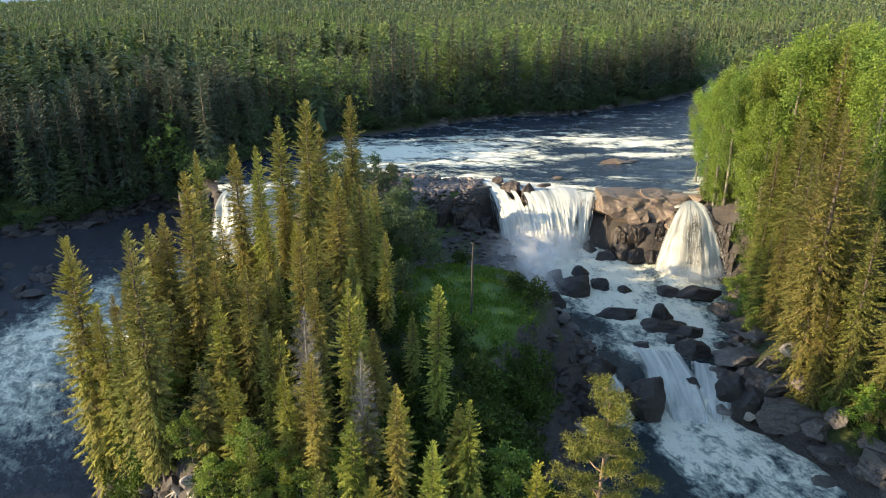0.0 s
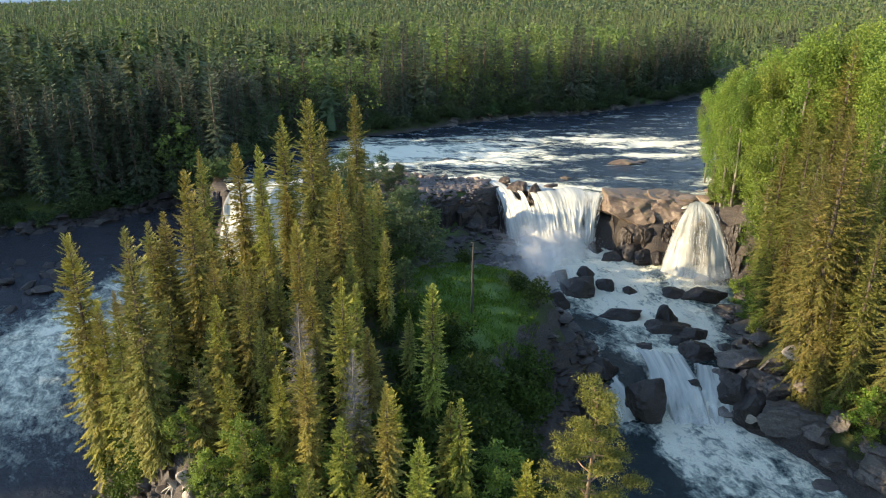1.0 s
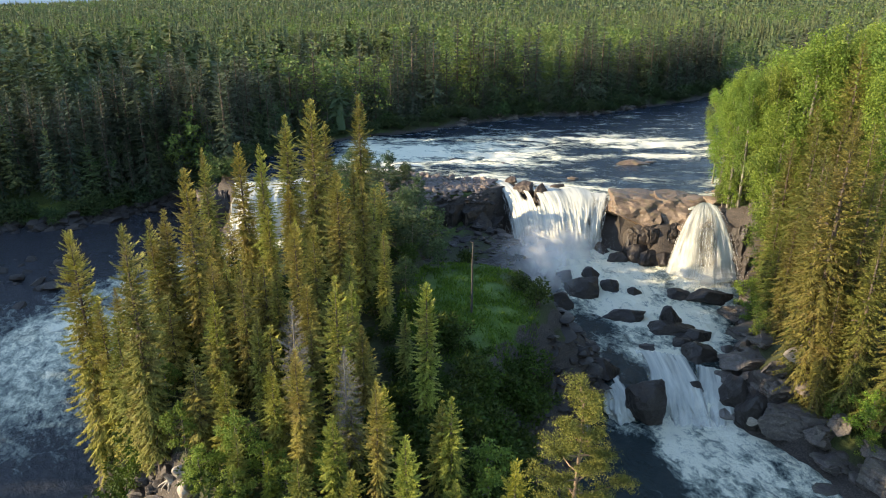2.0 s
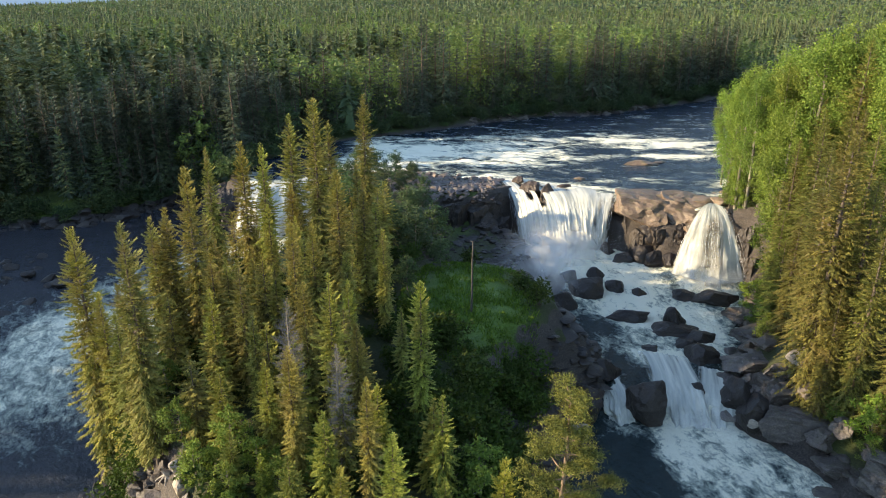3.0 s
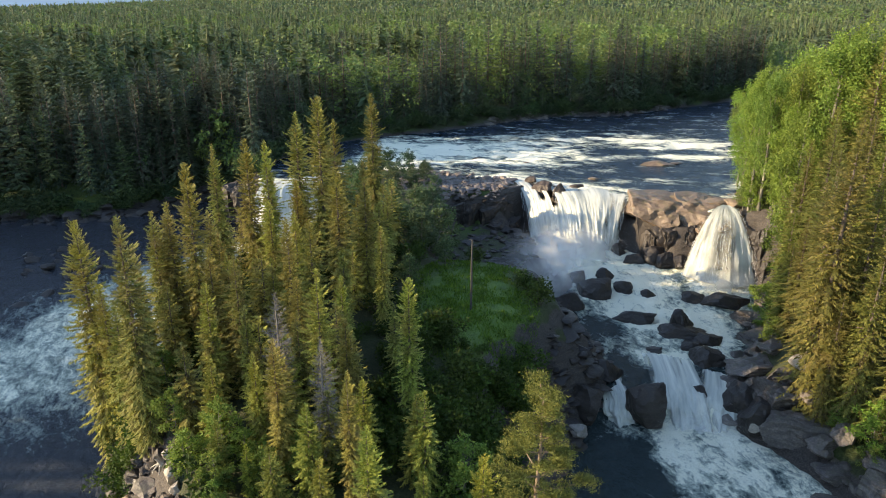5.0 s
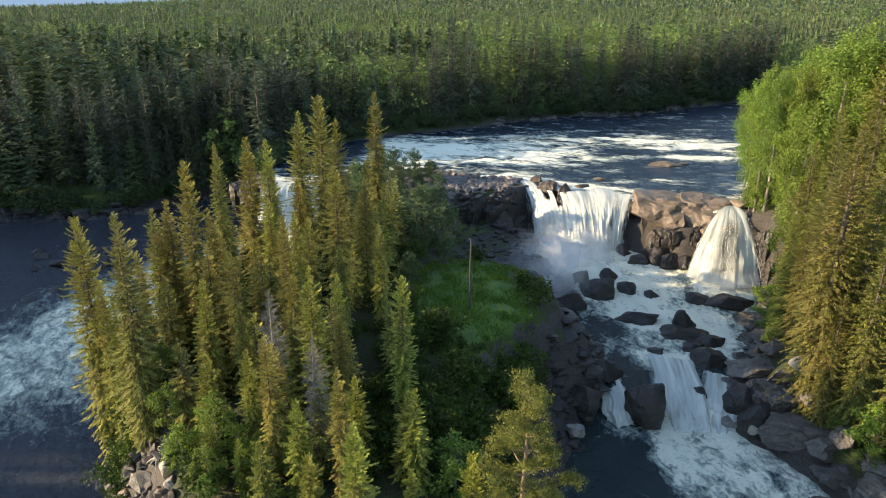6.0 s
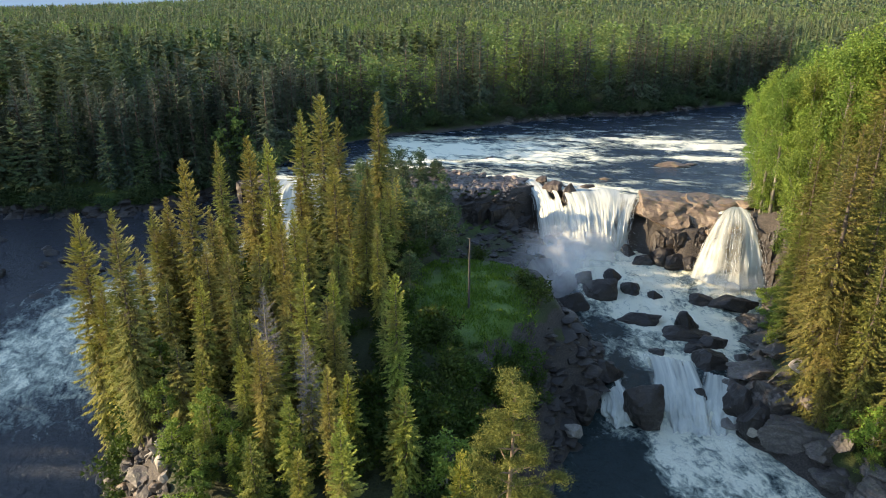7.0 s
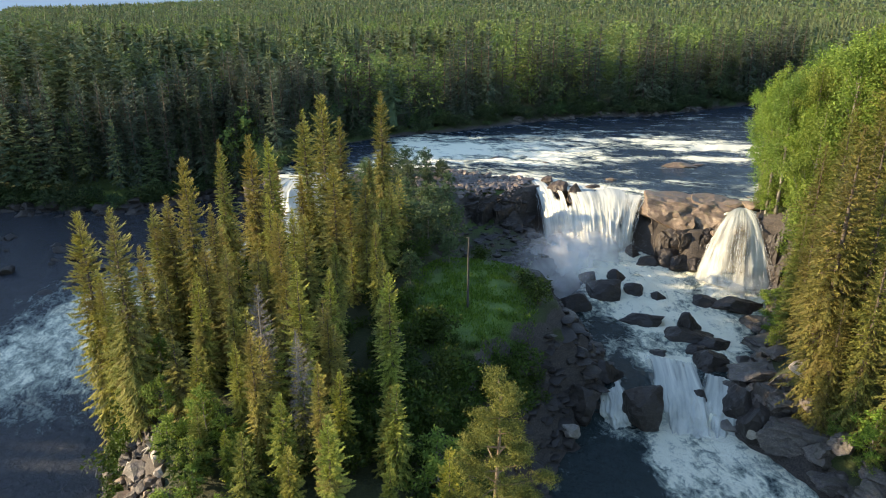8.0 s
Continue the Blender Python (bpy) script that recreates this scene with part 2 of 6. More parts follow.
def ground_material():
    """Forest floor with grass on the gentle parts and rock where the ground is steep or near the water."""
    m, n, l, b = material("ground")
    w = coords(n, l, (1, 1, 1), "World")
    at = n.new("ShaderNodeAttribute")
    at.attribute_name = "rock"
    gr = n.new("ShaderNodeAttribute")
    gr.attribute_name = "grass"
    fine, mid = noise_tex(n, l, w, 5.0, 8.0, 0.65), noise_tex(n, l, w, 0.5, 5.0)
    band = noise_tex(n, l, coords(n, l, (0.3, 0.3, 2.5), "World"), 1.2, 6.0, 0.6, 1.0)
    soil = ramp(n, l, fine, [(0.3, (0.018, 0.022, 0.008)), (0.55, (0.04, 0.05, 0.014)), (0.75, (0.08, 0.075, 0.03))])
    grass = ramp(n, l, calc(n, l, "ADD", calc(n, l, "MULTIPLY", fine, 0.5), calc(n, l, "MULTIPLY", mid, 0.5)),
                 [(0.35, (0.035, 0.075, 0.01)), (0.52, (0.085, 0.16, 0.018)), (0.68, (0.15, 0.2, 0.035))])
    rock = ramp(n, l, fine, [(0.3, (0.025, 0.022, 0.022)), (0.5, (0.06, 0.052, 0.046)), (0.72, (0.13, 0.11, 0.095))])
    rock = mixc(n, l, 0.6, rock, ramp(n, l, band, [(0.35, (0.5, 0.48, 0.47)), (0.62, (1.15, 1.08, 1.0))]), "MULTIPLY")
    c = mixc(n, l, gr.outputs["Fac"], soil, grass)
    f = ramp(n, l, calc(n, l, "ADD", at.outputs["Fac"], calc(n, l, "MULTIPLY", calc(n, l, "SUBTRACT", mid, 0.5), 0.7)), [(0.42, (0, 0, 0)), (0.56, (1, 1, 1))])
    l.new(mixc(n, l, f, c, rock), b.inputs["Base Color"])
    b.inputs["Roughness"].default_value = 0.8
    bump(n, l, calc(n, l, "ADD", fine, band), b, 0.8, 0.25)
    return m


def water_material(name, deep, stretch, turn, chop=0.4, soft=0.5, swirl=1.5, contrast=2.4, lacing=0.18):
    """Dark river water with ripples; where it is rough, air in it turns it teal, then white, in streaks along the flow."""
    m, n, l, b = material(name)
    mp = n.new("ShaderNodeMapping")
    mp.vector_type = "TEXTURE"
    mp.inputs["Rotation"].default_value = (0, 0, radians(turn))
    mp.inputs["Scale"].default_value = stretch
    l.new(n.new("ShaderNodeNewGeometry").outputs["Position"], mp.inputs[0])
    at = n.new("ShaderNodeAttribute")
    at.attribute_name = "foam"
    big, fine = noise_tex(n, l, mp.outputs[0], 0.22, 4.0, 0.55, swirl), noise_tex(n, l, mp.outputs[0], 0.8, 6.0, 0.62, swirl * 1.2)
    lace = noise_tex(n, l, mp.outputs[0], 2.6, 7.0, 0.72, 1.0)
    f = calc(n, l, "ADD", calc(n, l, "MULTIPLY", big, 0.6 - lacing), calc(n, l, "ADD", calc(n, l, "MULTIPLY", fine, 0.4), calc(n, l, "MULTIPLY", lace, lacing)))
    f = calc(n, l, "ADD", calc(n, l, "MULTIPLY", calc(n, l, "SUBTRACT", f, 0.5), contrast), at.outputs["Fac"])
    f = calc(n, l, "DIVIDE", calc(n, l, "SUBTRACT", f, 0.3), soft, True)
    c = ramp(n, l, f, [(0.0, deep), (0.3, tuple(0.6 * q + 0.4 * w for q, w in zip(deep, (0.15, 0.2, 0.2)))), (0.62, (0.37, 0.41, 0.34)), (1.0, (0.9, 0.88, 0.71))])
    l.new(c, b.inputs["Base Color"])
    l.new(ramp(n, l, f, [(0.0, (0.13,) * 3), (0.6, (0.55,) * 3)]), b.inputs["Roughness"])
    b.inputs["IOR"].default_value = 1.33
    b.inputs["Specular IOR Level"].default_value = 0.3
    rip = calc(n, l, "ADD", noise_tex(n, l, mp.outputs[0], 1.3, 7.0, 0.68, 0.6), calc(n, l, "MULTIPLY", noise_tex(n, l, coords(n, l, (1, 1, 1), "World"), 0.7, 6.0, 0.65, 0.4), 0.7))
    bump(n, l, calc(n, l, "ADD", rip, calc(n, l, "MULTIPLY", f, 0.35)), b, 0.8, chop)
    return m


def fall_material(name, cover, soft=0.2, tumble=0.0):
    """Falling water: fine white strands along the fall, thin and clear between them."""
    m, n, l, b = material(name)
    uv = n.new("ShaderNodeUVMap").outputs[0]

    def along(sx, sy, detail):
        mp = n.new("ShaderNodeMapping")
        mp.inputs["Scale"].default_value = (sx, sy, 1)
        l.new(uv, mp.inputs[0])
        return noise_tex(n, l, mp.outputs[0], 1.0, detail, 0.6, 0.35)

    wide, thin, billow = along(0.55, 0.07 + tumble, 3.0), along(3.2 - 4 * tumble, 0.22 + 2 * tumble, 6.0), along(0.55 + tumble, 0.4 + tumble, 5.0)
    s = calc(n, l, "ADD", calc(n, l, "MULTIPLY", wide, 0.42), calc(n, l, "ADD", calc(n, l, "MULTIPLY", thin, 0.3), calc(n, l, "MULTIPLY", billow, 0.28)))
    l.new(ramp(n, l, s, [(0.34, (0.28, 0.3, 0.27)), (0.46, (0.46, 0.48, 0.43)), (0.6, (0.68, 0.68, 0.59))]), b.inputs["Base Color"])
    b.inputs["Roughness"].default_value = 0.55
    at = n.new("ShaderNodeAttribute")
    at.attribute_name = "foam"
    a = calc(n, l, "ADD", s, calc(n, l, "SUBTRACT", at.outputs["Fac"], 1.0 - cover))
    l.new(ramp(n, l, a, [(0.46 - soft, (0, 0, 0)), (0.46 + soft, (1, 1, 1))]), b.inputs["Alpha"])
    bump(n, l, s, b, 0.35, 0.25)
    return m


GROUND = ground_material()
WATER_RIVER = water_material("river_water", (0.012, 0.024, 0.042), (2.8, 1.3, 1), -14, 0.5, 0.5, 0.6, 4.0, 0.24)
WATER_STREAM = water_material("stream_water", (0.026, 0.042, 0.044), (1.0, 1.5, 1), 14, 0.5, 0.62, 0.8, 3.4, 0.26)
WATER_LEFT = water_material("rapid_water", (0.038, 0.043, 0.052), (1.2, 2.0, 1), 30, 0.5, 0.65, 0.6, 3.0, 0.3)
FALL_MAIN = fall_material("falling_water", 0.72, 0.16)
FALL_VEIL = fall_material("thin_falling_water", 0.5, 0.28)
FALL_LOW = fall_material("tumbling_water", 0.9, 0.24, 0.35)


# ---- mesh helpers ----
def mesh_from(name, verts, faces, mat=None, smooth=False, attrs=None):
    """A mesh from arrays of places and of triangles or quads, with point values."""
    verts, faces = np.asarray(verts, np.float32), np.asarray(faces, np.int32)
    me = bpy.data.meshes.new(name)
    k = faces.shape[1]
    me.vertices.add(len(verts))
    me.vertices.foreach_set("co", verts.ravel())
    me.loops.add(faces.size)
    me.loops.foreach_set("vertex_index", faces.ravel())
    me.polygons.add(len(faces))
    me.polygons.foreach_set("loop_start", np.arange(0, faces.size, k, dtype=np.int32))
    for key, vals in (attrs or {}).items():
        me.attributes.new(key, "FLOAT", "POINT").data.foreach_set("value", np.asarray(vals, np.float32).ravel())
    me.update(calc_edges=True)
    me.polygons.foreach_set("use_smooth", np.full(len(faces), smooth))
    if mat:
        me.materials.append(mat)
    return me


def grid_faces(nu, nv):
    i = np.arange(nu * nv).reshape(nv, nu)
    return np.stack([i[:-1, :-1], i[:-1, 1:], i[1:, 1:], i[1:, :-1]], -1).reshape(-1, 4)


def child(name, me, parent, label=""):
    ob = new(name, me)
    ob.parent = parent
    return tagged(ob, label)


# ---- ground ----
def spread(fine_a, fine_b, step, far_a, far_b, growth):
    mid = list(np.arange(fine_a, fine_b, step))
    lo, hi, s = [fine_a], [fine_b], step
    while lo[-1] > far_a or hi[-1] < far_b:
        s *= growth
        if lo[-1] > far_a:
            lo.append(lo[-1] - s)
        if hi[-1] < far_b:
            hi.append(hi[-1] + s)
    return np.array(lo[:0:-1] + mid + hi)


gx, gy = spread(-112, 74, 1.05, -4600, 4600, 1.13), spread(28, 160, 1.05, -600, 4700, 1.06)
GX, GY = np.meshgrid(gx, gy)
GZ = ground_z(GX, GY)
dzy, dzx = np.gradient(GZ, gy, gx)
steep = np.hypot(dzx, dzy)
nearest = np.minimum(np.minimum(away(STREAM, GX, GY), away(LEFT, GX, GY)), away(RIVER, GX, GY) + 1.5)
rocky = np.clip(sstep(0.75, 1.5, steep) + sstep(5.5, 1.5, nearest), 0, 1)
meadow = sstep(9, 4, np.hypot((GX - 3.5) / 1.2, (GY - 83) / 2.2)) * 1.0 + 0.5 * sstep(0.2, 0.6, fbm(GX / 14, GY / 14, 3, 8))
meadow = np.clip(meadow + 0.35 * sstep(-74, -84, GX) * sstep(141, 145, GY) * sstep(175, 160, GY), 0, 1)
rocky = rocky * (1 - 0.85 * sstep(8, 4, np.hypot((GX - 3.5) / 1.0, (GY - 83) / 1.9)))
ground = new("ground", mesh_from("ground", np.stack([GX, GY, GZ], -1).reshape(-1, 3), grid_faces(len(gx), len(gy)), GROUND, True, {"rock": rocky, "grass": meadow}))
tagged(ground, "forest floor, grass slope and dark bedrock cut by the river", "ground", kind="structure")


# ---- water ----
def water_sheet(name, x0, x1, y0, y1, step, poly, level, rise, foam, mat, label, margin=3.0):
    xs, ys = np.arange(x0, x1, step), np.arange(y0, y1, step)
    X, Y = np.meshgrid(xs, ys)
    D = away(poly, X, Y)
    F = np.clip(foam(X, Y), 0, 1)
    Z = level(X, Y) + rise(X, Y, F)
    faces = grid_faces(len(xs), len(ys))
    keep = (D.ravel()[faces] < margin).all(1)
    faces = faces[keep]
    used, faces = np.unique(faces, return_inverse=True)
    V = np.stack([X, Y, Z], -1).reshape(-1, 3)[used]
    ob = new(name, mesh_from(name, V, faces.reshape(-1, 4), mat, True, {"foam": F.ravel()[used]}))
    return tagged(ob, label, "water", kind="structure")


def river_foam(x, y):
    d = away(RIVER, x, y)
    lines = 0.3 * sstep(0.05, 0.55, fbm((x * 0.9 + y * 0.3) / 26, (y - 0.3 * x) / 4, 3, 61))
    crest = 0.5 + 0.5 * fbm(x / 16, y / 3.2, 3, 63)
    rapid = 0.66 * np.exp(-(((y - 178 - 0.1 * (x + 10)) / 26) ** 2)) * sstep(36, 8, x) * (0.45 + 0.75 * crest) + 0.66 * np.exp(-(((y - 198 + 0.3 * (x - 55)) / 12) ** 2)) * np.exp(-(((x - 52) / 26) ** 2)) * (0.3 + 0.9 * crest)
    band = 0.5 * np.exp(-(((y - 179 - 0.1 * (x - 50)) / 3.4) ** 2)) * sstep(20, 34, x) * sstep(77, 68, x)
    lip = 0.62 * sstep(10, 0, np.abs(d)) * sstep(158, 149, y) * (0.55 + 0.45 * crest)
    calm = sstep(-28, -40, x)
    return (0.16 + lines * sstep(300, 230, y) + 1.2 * rapid + 1.1 * band) * (1 - 0.8 * calm) + lip


def river_rise(x, y, f):
    a = (0.16 + 0.7 * f) * fbm(x / 4.5, y / 2.0, 3, 70) + 0.07 * fbm(x / 2.2, y / 1.4, 2, 71)
    return a - 0.9 * sstep(1.5, -1.5, -away(RIVER, x, y)) * sstep(152, 148, y) * 0.6


def stream_foam(x, y):
    base = 0.85 * np.exp(-((np.hypot(x - 21, (y - 130)) / 11) ** 2)) + 0.75 * np.exp(-((np.hypot(x - 46.5, (y - 115)) / 7) ** 2))
    mid = 0.66 * np.exp(-((x - lerp(35, 29, sstep(88, 118, y))) / 10.0) ** 4) * sstep(85, 92, y)
    pocket = 0.4 * np.exp(-((np.hypot((x - 35.5) / 1.4, y - 93.5) / 3.6) ** 2)) + 0.35 * np.exp(-((np.hypot((x - 25.5) / 1.3, y - 99.5) / 3.4) ** 2)) + 0.3 * np.exp(-((np.hypot(x - 39, y - 89) / 3.0) ** 2))
    step_ = 0.5 * sstep(86, 90, y) * sstep(94, 90, y) * sstep(27, 29.5, x) * sstep(36, 34, x)
    small = 0.6 * np.exp(-((np.hypot(x - 24.4, (y - 75.6) * 1.3) / 3.2) ** 2))
    right = 39.5 + 0.5 * (79 - y)
    left = np.where(y > 70, 28.8 - 0.3 * (79 - y), 26.1 + 0.2 * (70 - y))
    tongue = 0.78 * sstep(-1.5, 2.5, x - left) * sstep(-1.2, 2.0, right - x) * sstep(87, 80, y) * (0.82 + 0.3 * sstep(62, 77, y)) * sstep(30, 46, y)
    side = 0.5 * np.exp(-(np.hypot((x - 41) / 5.5, (y - 103) / 9) ** 2))
    return 0.08 + 0.2 * sstep(79, 85, y) + side + base + mid - pocket + step_ + small + tongue


def stream_rise(x, y, f):
    return (0.15 + 0.75 * f) * (0.45 * fbm(x / 2.4, y / 2.4, 4, 80)) + 1.9 * np.exp(-((np.hypot(x - 22, (y - 133.5) * 1.2) / 7) ** 2)) + 0.7 * np.exp(-((np.hypot(x - 46.5, y - 117) / 4.5) ** 2))


def left_foam(x, y):
    mid = -60 + 10 * sstep(100, 60, y) + 14 * sstep(70, 40, y)
    flow = sstep(-6, 4, x + 74 + (y - 102) * -0.95 * sstep(100, 118, y))
    rapid = 0.4 * np.exp(-(((x - mid) / 17) ** 4)) * sstep(56, 74, y - 0.5 * (x + 45)) * sstep(104, 92, y)
    return 0.06 + 0.22 * sstep(92, 100, y) * sstep(138, 122, y) * sstep(-70, -62, x) + 0.34 * flow * sstep(60, 82, y - 0.5 * (x + 45)) + rapid * 0.8 + 0.5 * np.exp(-((np.hypot(x + 42, y - 133) / 9) ** 2))


def left_rise(x, y, f):
    return (0.2 + 0.8 * f) * 0.5 * fbm(x / 2.8, y / 2.8, 4, 90)


water_sheet("upper_river", -66, 310, 124, 505, 1.0, RIVER, lambda x, y: RIVER_Z + 0 * x, river_rise, river_foam, WATER_RIVER, "dark blue river with white rapids above the falls", 1.0)
water_sheet("gorge_stream", 4, 72, -10, 148, 0.5, STREAM, stream_z, stream_rise, stream_foam, WATER_STREAM, "foaming white stream running over rocks in the gorge")
water_sheet("side_river", -152, -16, 20, 168, 0.9, LEFT, left_z, left_rise, left_foam, WATER_LEFT, "grey white rapids of the side channel in shade")


# ---- glowing backdrop for the hazy distance beyond the last hills ----
def glow_backdrop():
    """A glowing pale blue sheet added behind the forest plain, in place of hazy fells and bright sky."""
    m, n, l, b = material("haze_glow")
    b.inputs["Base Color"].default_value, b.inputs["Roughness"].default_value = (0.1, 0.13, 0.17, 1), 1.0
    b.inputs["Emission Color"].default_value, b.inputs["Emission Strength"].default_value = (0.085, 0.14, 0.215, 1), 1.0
    xs = np.linspace(-9000, 9000, 121)
    top = 420 + 60 * fbm(xs / 1500, xs * 0, 3, 95)
    y = 4710 - 0.3 * np.clip(-xs, 0, None)
    V = np.concatenate([np.stack([xs, y, xs * 0 - 60], -1), np.stack([xs, y + 40, top], -1)])
    return tagged(new("haze_sheet", mesh_from("haze_sheet", V, grid_faces(121, 2), m, True)), "glowing pale blue sheet standing in for the hazy distance behind the forest plain", "backdrop", kind="structure")


glow_backdrop()


# ---- falls ----
def fall(name, top, bottom, z_top, z_bottom, mat, label, nu=60, nv=40, bulge=1.2, foam=None, strand=0.35, seed=0, curve=1.9):
    """A curtain of water from one plan line down to another."""
    top, bottom = np.array(top, float), np.array(bottom, float)
    u, v = np.meshgrid(np.linspace(0, 1, nu), np.linspace(-0.12, 1, nv))

    def along(line, t):
        s = np.linspace(0, 1, len(line))
        return np.interp(t, s, line[:, 0]), np.interp(t, s, line[:, 1])

    tx, ty = along(top, u)
    bx, by = along(bottom, u)
    width = np.hypot(*(top[-1] - top[0]))
    out = np.where(v < 0, v * 1.6, np.clip(v, 0, 1) ** (1 / curve))
    wob = strand * fbm(u * width * 1.3, v * 2.2 + 3, 4, 100 + seed) * (0.25 + np.clip(v, 0, 1)) + 0.5 * strand * fbm(u * width * 4, v * 3, 2, 130 + seed)
    wob = wob + 1.8 * strand * np.clip(v, 0, 1) * fbm(u * width * 0.5, v * 3.5, 3, 170 + seed)
    nx, ny = (by - ty) * 0 - 0.3, -0.95
    x, y = lerp(tx, bx, out) + wob * nx, lerp(ty, by, out) + wob * ny
    zt = z_top + 0.22 * fbm(u * width * 0.35, 0 * u, 2, 150 + seed)
    z = np.where(v < 0, zt + 0.05, zt + (z_bottom - zt) * np.clip(v, 0, 1) ** 1.35)
    f = 0.5 + 0 * u if foam is None else foam(u, v)
    f = f - 0.5 * sstep(0.06, 0.0, u) - 0.5 * sstep(0.94, 1.0, u)
    me = mesh_from(name, np.stack([x, y, z], -1).reshape(-1, 3), grid_faces(nu, nv), mat, True, {"foam": np.clip(f, 0, 1)})
    uv = me.uv_layers.new(name="UVMap")
    idx = np.empty(len(me.loops), np.int32)
    me.loops.foreach_get("vertex_index", idx)
    uvs = np.stack([u * width, v * (z_top - z_bottom)], -1).reshape(-1, 2)[idx]
    uv.data.foreach_set("uv", uvs.astype(np.float32).ravel())
    return tagged(new(name, me), label, "waterfall", kind="structure")


MAIN_TOP = [(7.9, 148.6), (11.5, 147.2), (15, 145.2), (19, 143.4), (25, 141.4), (33.2, 139.2)]
MAIN_FOOT = [(12.6, 135.6), (15.5, 132.2), (18.5, 129.6), (22, 128.2), (26, 128.4), (29.6, 130.6)]


def main_cover(u, v):
    """Where the broad fall is thick: parted by the rocks of the crest, torn at its sides, thick at its foot."""
    cover = 0.52 + 0.1 * sstep(0.42, 0.55, u) + 0.14 * fbm(u * 9, v * 1.1, 3, 155) + 0.2 * sstep(0.5, 1.0, v)
    for at, wide, deep, to in ((0.27, 0.045, 0.7, 0.3), (0.4, 0.04, 0.8, 0.42), (0.52, 0.03, 0.4, 0.12), (0.08, 0.03, 0.12, 0.8), (0.9, 0.03, 0.3, 0.95)):
        cover = cover - deep * np.exp(-((u - at - 0.02 * np.sin(v * 9)) / wide) ** 2) * sstep(to, to * 0.5, v)
    return cover


fall("main_waterfall", MAIN_TOP, MAIN_FOOT, 10.4, -0.3, FALL_MAIN, "broad white waterfall dropping over a dark rock ledge", 130, 60, foam=main_cover, seed=1, strand=0.4, curve=2.2)
fall("side_waterfall", [(47.0, 126.4), (48.4, 126.0), (50.2, 126.2)], [(39.9, 119.6), (43, 116.6), (47.5, 114.6), (52.6, 116.0)], 11.5, 0.3, FALL_VEIL, "fan-shaped thin waterfall spreading over brown rock", 90, 50,
     foam=lambda u, v: 0.66 - 0.26 * np.exp(-((u - 0.55) / 0.24) ** 2) * sstep(0.12, 0.4, v) * sstep(1.08, 0.8, v) + 0.12 * np.exp(-((u - 0.3) / 0.09) ** 2) + 0.2 * np.exp(-((u - 0.86) / 0.1) ** 2) + 0.1 * fbm(u * 9, v * 1.0, 3, 156), seed=2, strand=0.4, curve=1.3)
fall("side_channel_waterfall", [(-47, 140.4), (-43, 142.2), (-38, 145), (-33, 149.2)], [(-50, 136), (-44, 133.5), (-38, 135), (-31, 141)], 10.5, 0.2, FALL_MAIN, "white waterfall of the side channel behind the spruces", 60, 36, seed=3, strand=0.7)


for top, foot, z_top, z_foot, seed in (([(28.4, 88.9), (32, 88.0), (35.2, 87.3)], [(28.8, 78.4), (31.6, 76.4), (35.2, 75.8)], -1.6, -4.9, 4), ([(35.8, 85.8), (38, 85.0), (40.4, 84.2)], [(33.2, 78.0), (36.2, 76.2), (39.4, 76.6)], -1.9, -4.9, 5),
                                      ([(21.3, 82.8), (22.8, 83.1), (24.6, 83.5)], [(21.4, 76.8), (23.4, 75.8), (25.6, 76.4)], -2.0, -4.9, 6)):
    fall("low_fall", top, foot, z_top, z_foot, FALL_LOW, "low white chute where the stream drops into the pool", 56, 34, seed=seed, strand=0.9, curve=2.1,
         foam=lambda u, v: 0.6 + 0.22 * fbm(u * 5, v * 1.4, 3, 160) + 0.15 * sstep(0.4, 0.8, v) - 0.3 * sstep(0.3, -0.05, v) - 0.5 * sstep(0.9, 1.0, v) - 0.35 * sstep(0.18, 0.0, u) - 0.35 * sstep(0.82, 1.0, u))


